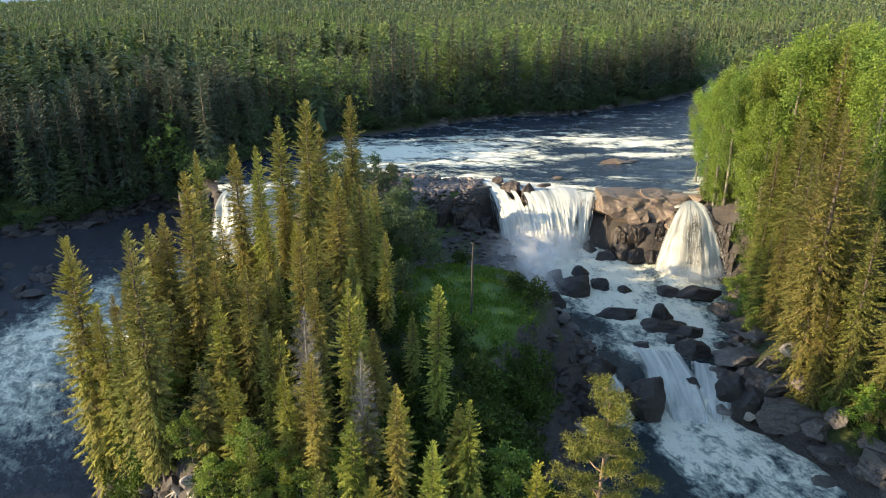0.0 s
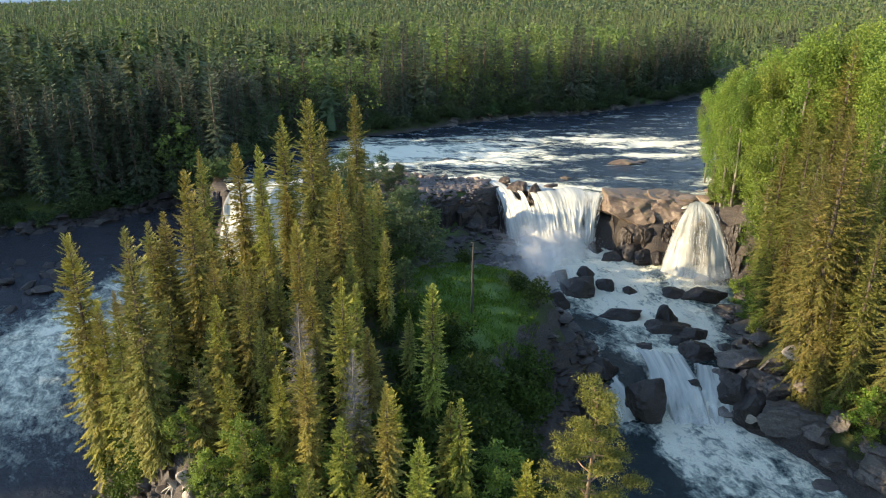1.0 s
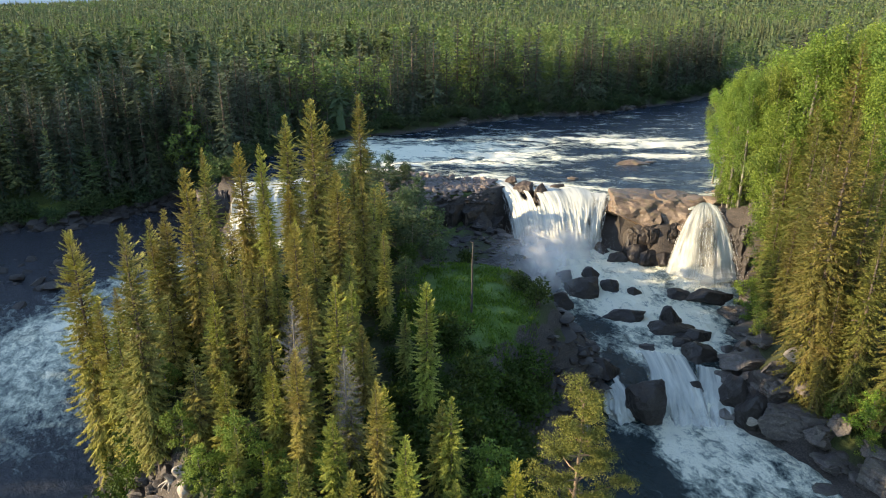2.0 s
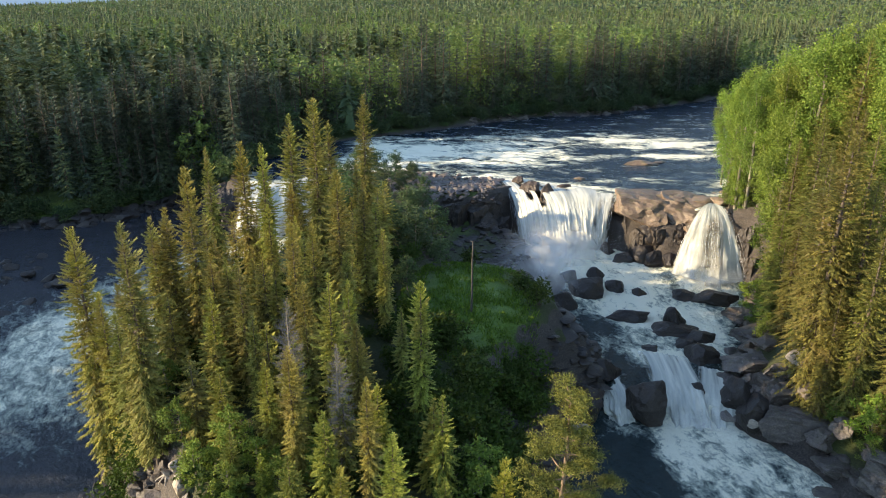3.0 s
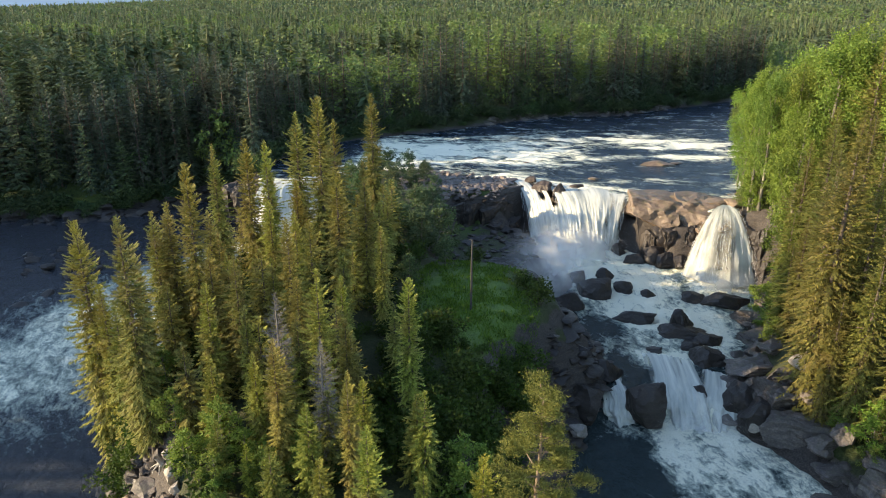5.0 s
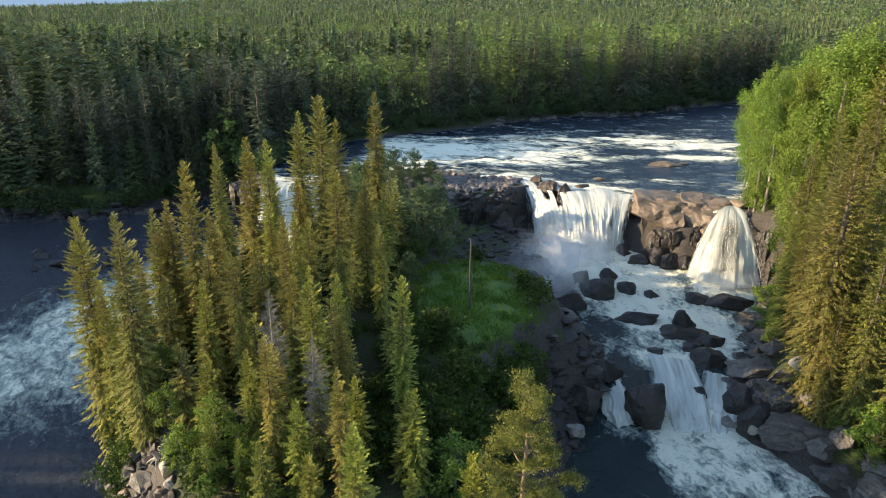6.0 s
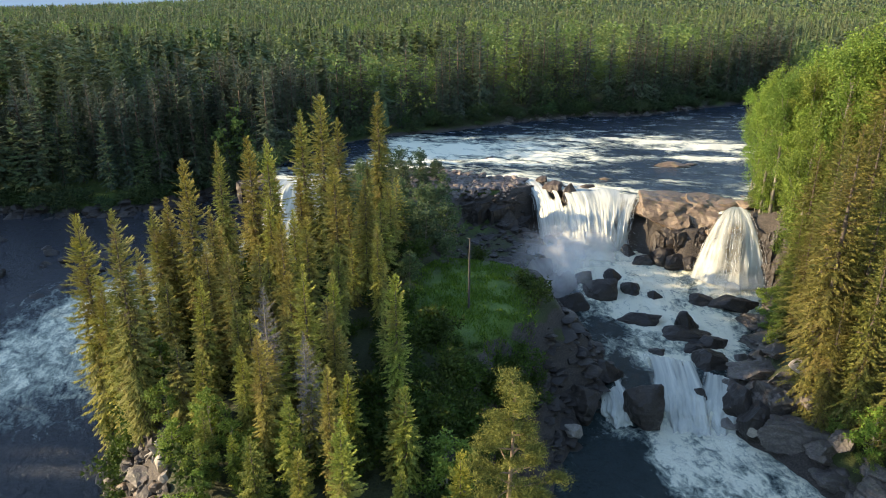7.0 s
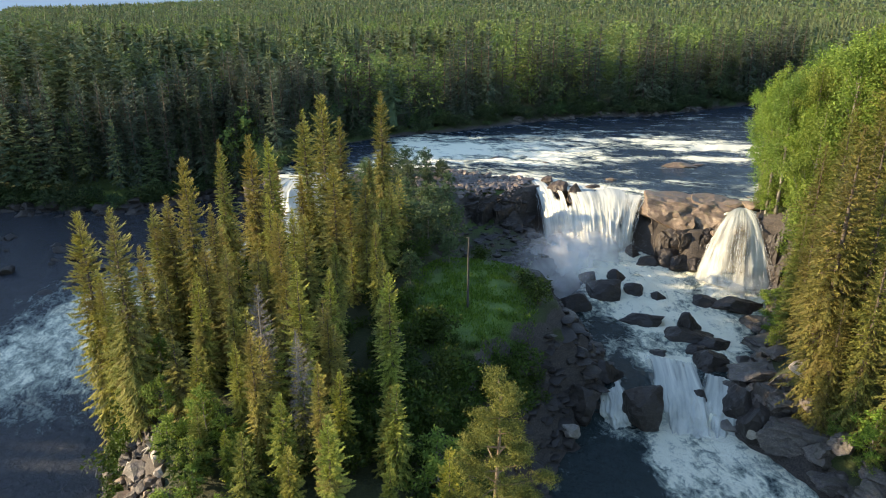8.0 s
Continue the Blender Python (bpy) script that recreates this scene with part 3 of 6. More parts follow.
def strands(name, top, bottom, z_top, z_bottom, n, seed, label, reach=(0.75, 1.1), thick=(0.05, 0.16), wander=0.5, curve=1.9, edges=0.0, gaps=()):
    """Separate ropes of falling water that leave the crest, spread and fray on the way down."""
    rng = np.random.default_rng(seed)
    top, bottom = np.array(top, float), np.array(bottom, float)
    u0 = np.where(rng.random(n) < edges, rng.beta(0.45, 0.45, n), rng.random(n))
    v0 = 0.85 * rng.random(n) ** 1.3
    for a, b, low in gaps:
        v0 = np.where((u0 > a) & (u0 < b), np.maximum(v0, low + 0.3 * rng.random(n)), v0)
    v1 = np.minimum(1.0, v0 + rng.uniform(0.06, 0.32, n))
    k = 5
    s = np.linspace(0, 1, k)[None]
    v = v0[:, None] + (v1 - v0)[:, None] * s
    u = np.clip(u0[:, None] + wander * 0.04 * rng.normal(0, 1, (n, 1)) * v + 0.006 * wander * np.cumsum(rng.normal(0, 1, (n, k)), 1), 0, 1)

    def along(line, t):
        q = np.linspace(0, 1, len(line))
        return np.stack([np.interp(t, q, line[:, 0]), np.interp(t, q, line[:, 1])], -1)

    out = v ** (1 / curve) * rng.uniform(reach[0], reach[1], (n, 1))
    xy = lerp(along(top, u), along(bottom, u), out[..., None])
    z = z_top + 0.12 + (z_bottom - z_top) * v ** 1.35 + rng.normal(0, 0.1, (n, 1))
    p = np.concatenate([xy, z[..., None]], -1)
    p[..., 1] -= 0.12 + rng.random((n, 1)) * 0.4 * (0.2 + v)
    w = rng.uniform(thick[0], thick[1], (n, 1)) * np.sin(np.pi * (0.08 + 0.9 * s)) ** 0.6 * rng.uniform(0.7, 1.3, (n, k)) * (0.7 + 0.8 * v)
    a = rng.uniform(-0.6, 0.6, (n, 1))
    side = np.stack([np.cos(a - 0.35) + 0 * w, np.sin(a - 0.35) + 0 * w, 0 * w], -1)
    V = np.stack([p - side * w[..., None], p + side * w[..., None]], 2).reshape(-1, 3)
    i = (np.arange(n)[:, None] * k + np.arange(k - 1)[None]).reshape(-1, 1) * 2
    me = mesh_from(name, V, i + np.array([[0, 1, 3, 2]]), ROPE, True)
    return tagged(new(name, me), label, "waterfall", kind="stuff")


ROPE, _n, _l, _b = material("white_water_ropes")
_l.new(ramp(_n, _l, _n.new("ShaderNodeNewGeometry").outputs["Random Per Island"], [(0.0, (0.58, 0.62, 0.64)), (1.0, (0.74, 0.76, 0.76))]), _b.inputs["Base Color"])
_b.inputs["Roughness"].default_value = 0.6
strands("main_fall_ropes", MAIN_TOP, MAIN_FOOT, 10.3, -0.6, 500, 301, "white ropes of water in the broad waterfall", (0.7, 1.08), (0.01, 0.03), 1.5, 2.2, gaps=((0.22, 0.32, 0.35), (0.35, 0.45, 0.5), (0.5, 0.55, 0.2)))
strands("side_fall_ropes", [(47.0, 126.4), (48.4, 126.0), (50.2, 126.2)], [(39.6, 119.2), (43, 116.0), (47.5, 114.0), (52.8, 115.6)], 11.4, 0.1, 260, 302, "thin white ropes of water fanning over brown rock", (0.8, 1.1), (0.005, 0.015), 1.2, 1.3, 0.2)


def spray(name, clouds, label):
    """Fine drops hanging in the air: (centre, spread, number, size) of each cloud."""
    rng = np.random.default_rng(17)
    P = np.concatenate([np.array(c) + rng.normal(0, 1, (n, 3)) * np.array(s) for c, s, n, k in clouds])
    fine = np.concatenate([np.full(n, k) for c, s, n, k in clouds])[P[:, 2] > -1.0]
    P = P[P[:, 2] > -1.0]
    d = rng.normal(0, 1, (len(P), 3, 3)) * rng.uniform(0.018, 0.045, (len(P), 1, 1)) * fine[:, None, None]
    me = mesh_from(name, (P[:, None] + d).reshape(-1, 3), np.arange(len(P) * 3).reshape(-1, 3), SPRAY)
    return tagged(new(name, me), label, "spray", kind="stuff")


SPRAY, _n, _l, _b = material("water_drops")
_b.inputs["Base Color"].default_value, _b.inputs["Roughness"].default_value = (0.8, 0.82, 0.84, 1), 0.5
spray("spray", [((21.5, 130.2, 0.8), (5.0, 1.8, 2.2), 30000, 0.7), ((17.5, 124, 1.2), (4.0, 3.4, 2.0), 12000, 0.5), ((46.5, 115, 0.8), (4.2, 1.2, 1.0), 9000, 0.8), ((33.4, 76.4, -4.2), (3.6, 1.3, 0.6), 14000, 0.7), ((23.4, 76.0, -4.4), (1.6, 0.7, 0.4), 4000, 0.7)], "fine white spray drifting from the foot of the falls")


def mist_material():
    """Fine water mist: mostly clear, scattering a little light both ways."""
    m, n, l, b = material("water_mist")
    at = n.new("ShaderNodeAttribute")
    at.attribute_name = "thick"
    puff = ramp(n, l, noise_tex(n, l, coords(n, l, (1, 1, 1), "World"), 0.22, 5.0, 0.55, 0.6), [(0.3, (0.25,) * 3), (0.65, (1, 1, 1))])
    both, mx = n.new("ShaderNodeAddShader"), n.new("ShaderNodeMixShader")
    for i, kind in enumerate(("ShaderNodeBsdfDiffuse", "ShaderNodeBsdfTranslucent")):
        q = n.new(kind)
        q.inputs[0].default_value = (0.45, 0.45, 0.46, 1)
        l.new(q.outputs[0], both.inputs[i])
    l.new(calc(n, l, "MULTIPLY", at.outputs["Fac"], puff), mx.inputs[0])
    l.new(n.new("ShaderNodeBsdfTransparent").outputs[0], mx.inputs[1])
    l.new(both.outputs[0], mx.inputs[2])
    l.new(mx.outputs[0], n["Material Output"].inputs[0])
    return m


def mist(veils, label):
    """Thin drifting veils of mist: (centre, half width, half height, turn, thickness) of each, thinning out to all sides."""
    rng = np.random.default_rng(5)
    V, F, A, o = [], [], [], 0
    u, v = np.meshgrid(np.linspace(-1, 1, 17), np.linspace(-1, 1, 13))
    for c, w, h, turn, thick in veils:
        bend = 0.16 * w * fbm(u * 1.3 + rng.uniform(0, 50), v * 1.3, 2, 7) + 0.2 * h * v
        x, y = u * w, bend
        ca, sa = math.cos(radians(turn)), math.sin(radians(turn))
        V.append(np.stack([c[0] + x * ca - y * sa, c[1] + x * sa + y * ca, c[2] + v * h], -1).reshape(-1, 3))
        F.append(grid_faces(17, 13) + o)
        A.append((thick * (1 - np.clip(np.hypot(u, v), 0, 1) ** 2) ** 1.5).ravel())
        o += u.size
    ob = new("mist", mesh_from("mist", np.concatenate(V), np.concatenate(F), mist_material(), True, {"thick": np.concatenate(A)}))
    return tagged(ob, label, "mist", kind="stuff")


mist([((21.0, 127.4, 1.5), 9.5, 6.0, -8, 1.0), ((18.0, 123.0, 1.2), 8.5, 6.5, 14, 0.9), ((15.0, 116.0, 2.5), 8.5, 8.0, -20, 0.85), ((14.0, 107.0, 2.5), 8.5, 8.0, 10, 0.75), ((46.4, 113.2, 0.8), 7.0, 2.8, 0, 0.45), ((33.6, 75.6, -3.6), 6.0, 2.0, 0, 0.4)], "pale mist drifting from the foot of the falls")


# ---- trees ----
def basis(d):
    d = d / np.linalg.norm(d, axis=-1, keepdims=True)
    up = np.where(np.abs(d[..., 2:3]) > 0.95, np.array([1.0, 0, 0]), np.array([0, 0, 1.0]))
    s = np.cross(d, up)
    s /= np.linalg.norm(s, axis=-1, keepdims=True)
    return d, s, np.cross(s, d)


def blades(p, d, length, width, rng):
    """Needle sprays: one narrow pointed triangle each at p along d."""
    d, s, n = basis(d)
    a = rng.uniform(0, np.pi, len(p))[:, None]
    s = s * np.cos(a) + n * np.sin(a)
    V = np.stack([p - s * width[:, None], p + s * width[:, None], p + d * length[:, None]], 1).reshape(-1, 3)
    return V, np.arange(len(p) * 3).reshape(-1, 3)


def tube(path, radii, sides=6):
    path, radii = np.array(path, float), np.array(radii, float)
    d = np.gradient(path, axis=0)
    d, s, n = basis(d)
    a = np.linspace(0, 2 * np.pi, sides, endpoint=False)
    V = (path[:, None] + radii[:, None, None] * (np.cos(a)[None, :, None] * s[:, None] + np.sin(a)[None, :, None] * n[:, None])).reshape(-1, 3)
    F = []
    for r in range(len(path) - 1):
        for k in range(sides):
            a0, a1 = r * sides + k, r * sides + (k + 1) % sides
            F += [(a0, a1, a1 + sides), (a0, a1 + sides, a0 + sides)]
    return V, np.array(F)


def join(parts):
    V, F, o = [], [], 0
    for v, f in parts:
        V.append(v)
        F.append(f + o)
        o += len(v)
    return np.concatenate(V), np.concatenate(F)


def twigs(p, d, base, length, width, tip_tone):
    """Needle twigs: one pointed triangle each at p along d, broad along base. The last argument pales the young growth
    at the tips and paints crown shade into the darker inner needles.
    """
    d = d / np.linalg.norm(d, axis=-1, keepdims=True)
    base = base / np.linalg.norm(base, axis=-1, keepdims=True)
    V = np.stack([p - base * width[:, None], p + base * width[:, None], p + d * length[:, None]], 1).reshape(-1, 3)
    return V, np.arange(len(p) * 3).reshape(-1, 3), np.stack([tip_tone * 0.4, tip_tone * 0.4, tip_tone], 1).ravel()


def spruce_arrays(seed, h=25.0, r=2.6, taper=3.1, whorl=0.47, per=10, step=0.17, twig=0.43, stout=0.23, bare=0.05, hang=0.75, droop=0.5, ragged=0.33, sides=7, limbs=0.3):
    """Crown and trunk of a slender northern spruce: whorls of boughs, each a flat frond of side twigs with a curtain of twigs hanging from it."""
    rng = np.random.default_rng(seed)
    P, D, B, L, W, Q, wood = [], [], [], [], [], [], []
    z, lop, up = h * bare, rng.uniform(0, 6.28), np.array([0, 0, 1.0])
    while z < h - 0.2:
        t = z / h
        reach = r * min(1.0, ((1 - t) * taper) ** 0.85 + 0.05) * (0.8 + 0.2 * min(1, t / 0.15)) * rng.uniform(1 - ragged, 1 + 0.4 * ragged)
        n = max(4, int(round(per * (0.55 + 0.45 * min(1.0, (1 - t) * 2)))))
        a0 = rng.uniform(0, 6.28)
        for k in range(n):
            a = a0 + 6.283 * k / n + rng.normal(0, 0.2)
            ln = reach * rng.uniform(1 - 1.6 * ragged, 1.15) * (1 + 0.15 * math.cos(a - lop))
            if rng.random() < 0.06 or ln < 0.1:
                continue
            zz = z + rng.normal(0, 0.25) * whorl
            out = np.array([math.cos(a), math.sin(a), 0])
            side = np.array([-out[1], out[0], 0])
            rise = lerp(-0.35, 0.9, t ** 1.6) + rng.normal(0, 0.1)
            sag = droop * (1.2 - t)
            m = max(2, int(ln / step))
            s = (np.arange(m) + rng.uniform(0.2, 0.9, m)) / m
            s = 0.12 + 0.88 * s
            p = out * (ln * s)[:, None] + up * (zz + ln * (rise * s - sag * s ** 2 + 0.55 * sag * s ** 3))[:, None]
            tan = out + up * (rise - 2 * sag * s + 1.65 * sag * s ** 2)[:, None]
            fan = twig * min(1.0, 0.35 + 0.5 * ln) * (0.55 + 0.75 * np.sin(np.pi * (0.15 + 0.75 * s)))
            for sg in (-1, 1):
                P.append(p)
                D.append(tan * 0.75 + side * sg * 0.8 - up * rng.uniform(0.05, 0.55, m)[:, None] * (1.1 - t) + rng.normal(0, 0.12, (m, 3)))
                B.append(tan + rng.normal(0, 0.25, (m, 3)))
                L.append(fan * rng.uniform(0.75, 1.2, m))
                W.append(fan * stout * rng.uniform(0.8, 1.2, m))
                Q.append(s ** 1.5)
            low = rng.random(m) < hang
            c = int(low.sum())
            if c:
                P.append(p[low])
                D.append(-up + out * 0.3 + rng.normal(0, 0.2, (c, 3)))
                B.append(tan[low] + rng.normal(0, 0.35, (c, 3)))
                L.append(twig * rng.uniform(0.5, 1.25, c) * (0.35 + 0.65 * (1 - t)) * min(1.0, 0.4 + 0.4 * ln))
                W.append(twig * stout * rng.uniform(0.8, 1.3, c))
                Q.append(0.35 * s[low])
            P.append(p[-1:])
            D.append(tan[-1:] + up * 0.1)
            B.append(side[None])
            L.append(np.array([fan[-1] * 1.1]))
            W.append(np.array([fan[-1] * stout * 1.4]))
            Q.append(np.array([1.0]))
            if ln > 1.2 and rng.random() < limbs:
                wood.append(tube([(0, 0, zz), out * ln * 0.55 + (0, 0, zz + ln * (rise * 0.55 - sag * 0.3))], [0.035, 0.012], 3))
        z += whorl * rng.uniform(0.7, 1.3) * (0.4 + 0.6 * min(1.0, (1 - t) * 3))
    P.append(np.array([[0, 0, h - 0.75]] * 3))
    D.append(np.array([[0, 0, 1.0], [0.2, 0, 1], [-0.15, 0.12, 1]]))
    B.append(np.array([[1.0, 0, 0], [0, 1, 0], [1, 1, 0]]))
    L.append(np.array([0.8, 0.5, 0.5]))
    W.append(np.array([0.07, 0.07, 0.07]))
    Q.append(np.ones(3))
    P, D, B, L, W, Q = (np.concatenate(q) for q in (P, D, B, L, W, Q))
    trunk = join([tube([(0, 0, -1.2), (0, 0, h * 0.3), (0, 0, h * 0.7), (0, 0, h - 0.3)], [h * 0.0125, h * 0.0105, h * 0.006, 0.015], sides)] + wood)
    return twigs(P, D, B, L, W, Q), trunk


def top_arrays(seed, h, r, taper, rows, per, bare, stout=0.3):
    """A far spruce: one drooping triangle a bough, round a narrow core."""
    rng = np.random.default_rng(seed)
    n = rows * per
    t = bare + (0.97 - bare) * ((np.arange(n) // per + rng.uniform(-0.4, 0.4, n)) / rows)
    a = rng.uniform(0, 6.283, n)
    ln = r * np.minimum(1.0, ((1 - t) * taper) ** 0.9 + 0.06) * rng.uniform(0.6, 1.2, n)
    out = np.stack([np.cos(a), np.sin(a), 0 * a], -1)
    base = np.stack([-np.sin(a), np.cos(a), rng.normal(0, 0.5, n)], -1)
    up = np.array([0, 0, 1.0])
    p = out * (ln * 0.1)[:, None] + up * (t * h + ln * 0.25)[:, None]
    d = out + up * (-0.75 + 0.6 * t + rng.normal(0, 0.2, n))[:, None]
    fine = twigs(p, d, base, ln * 1.25, ln * stout + 0.12, np.full(n, 0.4))
    k = 5
    ring = np.stack([np.cos(np.arange(k) * 6.283 / k), np.sin(np.arange(k) * 6.283 / k), np.zeros(k)], -1) * r * 0.55 + up * h * max(0.0, bare - 0.2)
    V = np.concatenate([fine[0], ring, [[0, 0, h]]])
    F = np.concatenate([fine[1], [(3 * n + i, 3 * n + (i + 1) % k, 3 * n + k) for i in range(k)]])
    return (V, F, np.concatenate([fine[2], np.zeros(k), [1.0]])), None


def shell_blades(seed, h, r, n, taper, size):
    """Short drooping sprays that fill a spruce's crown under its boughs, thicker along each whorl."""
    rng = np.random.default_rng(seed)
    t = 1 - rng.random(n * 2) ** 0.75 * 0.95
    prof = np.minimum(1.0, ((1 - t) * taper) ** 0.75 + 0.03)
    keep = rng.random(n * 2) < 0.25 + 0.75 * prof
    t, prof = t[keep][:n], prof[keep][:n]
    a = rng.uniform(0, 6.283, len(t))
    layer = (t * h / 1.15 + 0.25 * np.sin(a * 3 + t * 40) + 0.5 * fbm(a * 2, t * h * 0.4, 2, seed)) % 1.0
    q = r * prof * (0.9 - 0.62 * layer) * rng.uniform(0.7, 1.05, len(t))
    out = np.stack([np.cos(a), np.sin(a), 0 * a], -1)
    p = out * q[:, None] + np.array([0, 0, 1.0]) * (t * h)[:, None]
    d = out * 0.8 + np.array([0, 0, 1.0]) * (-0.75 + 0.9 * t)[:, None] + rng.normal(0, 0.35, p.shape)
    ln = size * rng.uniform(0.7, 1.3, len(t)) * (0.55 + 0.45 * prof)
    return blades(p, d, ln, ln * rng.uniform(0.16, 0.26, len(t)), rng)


def full_spruce(seed, h, r, inner, taper=3.1, **more):
    """A near spruce: leafy boughs over a dense, darker inner crown of short sprays, with bare brown twigs round the
    trunk; both also put the shade between boughs into colour.
    """
    (v, f, tip_tone), trunk = spruce_arrays(seed, h, r, taper, **more)
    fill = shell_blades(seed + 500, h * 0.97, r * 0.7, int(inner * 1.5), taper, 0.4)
    crown = (*join([(v, f), fill]), np.concatenate([tip_tone, np.zeros(len(fill[0]))]))
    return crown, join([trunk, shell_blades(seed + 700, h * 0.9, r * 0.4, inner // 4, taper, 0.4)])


def broad_arrays(seed, h=15.0, r=2.6, leaves=2600, leaf=0.34, first=0.28, limbs=14, sides=7, lift=(0.45, 1.0), upright=0.85):
    """Crown and trunk of a birch or aspen: rising limbs, each with leafy clumps, gaps between the clumps."""
    rng = np.random.default_rng(seed)
    wood = [tube([(0, 0, -1.0), (0.1, 0, h * 0.3), (-0.08, 0.1, h * 0.62), (0.05, 0, h * 0.96)], [h * 0.0115, h * 0.0095, h * 0.006, 0.02], sides)]
    tips = [(np.array([0, 0, h * 0.95]), 0.24 * r)]
    for k in range(limbs):
        t = first + (0.95 - first) * (k + rng.random() * 0.8) / limbs
        a = k * 2.4 + rng.normal(0, 0.35)
        reach = r * math.sin(math.pi * min(1, max(0.08, (t - first) / (1 - first) * 0.8 + 0.18))) ** 0.7 * rng.uniform(0.6, 1.15)
        out = np.array([math.cos(a), math.sin(a), 0])
        base = np.array([0, 0, h * t * 0.9])
        rise = rng.uniform(*lift)
        end = base + out * reach + np.array([0, 0, reach * rise])
        end[2] = min(end[2], h * rng.uniform(0.93, 1.0))
        midp = base + out * reach * 0.55 + np.array([0, 0, reach * rise * 0.45])
        wood.append(tube([base, midp, end], [0.045, 0.028, 0.008], 4))
        big = 0.2 * r + 0.13 * reach
        tips += [(end, big), (midp, big * 0.85), (end + rng.normal(0, 0.22, 3) * r, big * 0.7)]
    share = np.array([q[1] ** 2 for q in tips])
    share /= share.sum()
    P, D = [], []
    for (c, rad), w in zip(tips, share):
        n = max(2, int(leaves * w))
        v = rng.normal(0, 1, (n, 3))
        v /= np.linalg.norm(v, axis=1, keepdims=True)
        ball = (rng.random(n) ** 0.3)[:, None] * rad * rng.uniform(0.6, 1.4, (n, 1))
        P.append(c + v * ball * np.array([1.0, 1.0, upright]))
        D.append(v * 0.7 + rng.normal(0, 0.55, (n, 3)) + np.array([0, 0, -0.15]))
    P, D = np.concatenate(P), np.concatenate(D)
    L = leaf * rng.uniform(0.6, 1.3, len(P))
    return blades(P, D, L * 1.2, L * 0.45, rng), join(wood)


def bush_arrays(seed, h=2.2, r=1.6, leaves=700, leaf=0.3):
    rng = np.random.default_rng(seed)
    P, D = [], []
    wood = []
    for k in range(9):
        a, rr = rng.uniform(0, 6.28), r * rng.uniform(0.15, 0.8)
        c = np.array([math.cos(a) * rr, math.sin(a) * rr, h * rng.uniform(0.35, 0.85)])
        wood.append(tube([(0, 0, -0.4), c * 0.5, c], [0.04, 0.025, 0.008], 3))
        n = leaves // 9
        v = rng.normal(0, 1, (n, 3))
        v /= np.linalg.norm(v, axis=1, keepdims=True)
        v *= (rng.random(n) ** 0.5)[:, None] * r * 0.5
        P.append(c + v)
        D.append(v + rng.normal(0, 0.4, (n, 3)))
    P, D = np.concatenate(P), np.concatenate(D)
    P[:, 2] = np.maximum(P[:, 2], 0.05)
    L = leaf * rng.uniform(0.6, 1.3, len(P))
    return blades(P, D, L * 1.2, L * 0.42, rng), join(wood)


class Kind:
    """One kind of tree: shared crown and trunk meshes, set out as a thing with two parts."""

    def __init__(self, name, arrays, crown_mat, bark_mat, h):
        (cv, cf, *tip_tone), (tv, tf) = arrays
        self.crown, self.trunk = mesh_from("crown", cv, cf, crown_mat, attrs={"tip_tone": tip_tone[0]} if tip_tone else None), mesh_from("trunk", tv, tf, bark_mat, True)
        self.h, self.name = h, name

    def plant(self, x, y, top=None, tall=None, wide=1.0, turn=0.0, label="", group="", category="tree", lean=(0, 0), z=None):
        g = height(x, y) if z is None else z
        k = ((top - g) if top else tall) / self.h
        ob = new(self.name)
        ob.matrix_basis = pose(x, y, g - 0.1, lean[0], lean[1], turn) @ Matrix.Diagonal((k * wide, k * wide, k, 1))
        child("trunk", self.trunk, ob)
        child("crown", self.crown, ob)
        return tagged(ob, label, category, group)


# ---- kinds of trees ----
SPRUCE = [Kind("spruce_tree", full_spruce(40 + k, 25, (2.8, 2.45, 3.0, 2.6, 2.9)[k], 1500, (3.1, 2.7, 2.6, 3.3, 2.4)[k], bare=(0.04, 0.07, 0.05, 0.1, 0.04)[k]), NEEDLES, BARK, 25) for k in range(5)]
FILL = [Kind("spruce_tree", full_spruce(360 + k, 12, 2.2, 500, 1.9, whorl=0.5, per=8, step=0.24, twig=0.5, hang=0.6), NEEDLES, BARK, 12) for k in range(2)]
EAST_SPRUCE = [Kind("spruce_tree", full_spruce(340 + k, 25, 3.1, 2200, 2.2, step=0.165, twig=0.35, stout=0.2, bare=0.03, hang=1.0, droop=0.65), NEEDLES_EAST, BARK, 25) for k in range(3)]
YOUNG = [Kind("young_spruce", full_spruce(60 + k, 10, 1.9, 800, 1.8, whorl=0.32, per=8, step=0.15, twig=0.38, bare=0.02, droop=0.3, hang=0.5), NEEDLES_YOUNG, BARK, 10) for k in range(2)]
ASPEN = [Kind("aspen_tree", broad_arrays(70 + k, 26, (3.2, 2.7, 3.4)[k], 19000, 0.185, (0.24, 0.1, 0.18)[k], 36, 7, (1.3, 2.6), 1.5), LEAVES, BARK_PALE, 26) for k in range(3)]
BIRCH = [Kind("birch_tree", broad_arrays(80 + k, 9, 2.1, 2600, 0.24, 0.12, 16), (LEAVES, LEAVES_SHADED)[k], BARK_PALE, 9) for k in range(2)]
BUSH = [Kind("bush", bush_arrays(90 + k, leaves=620, leaf=0.24), SHRUB, BARK, 2.2) for k in range(3)]
DEAD = Kind("dead_spruce", spruce_arrays(66, 18, 1.5, 3.0, 0.45, 8, 0.17, 0.5, 0.07, 0.1, 1.0), DEADWOOD, DEADWOOD, 18)
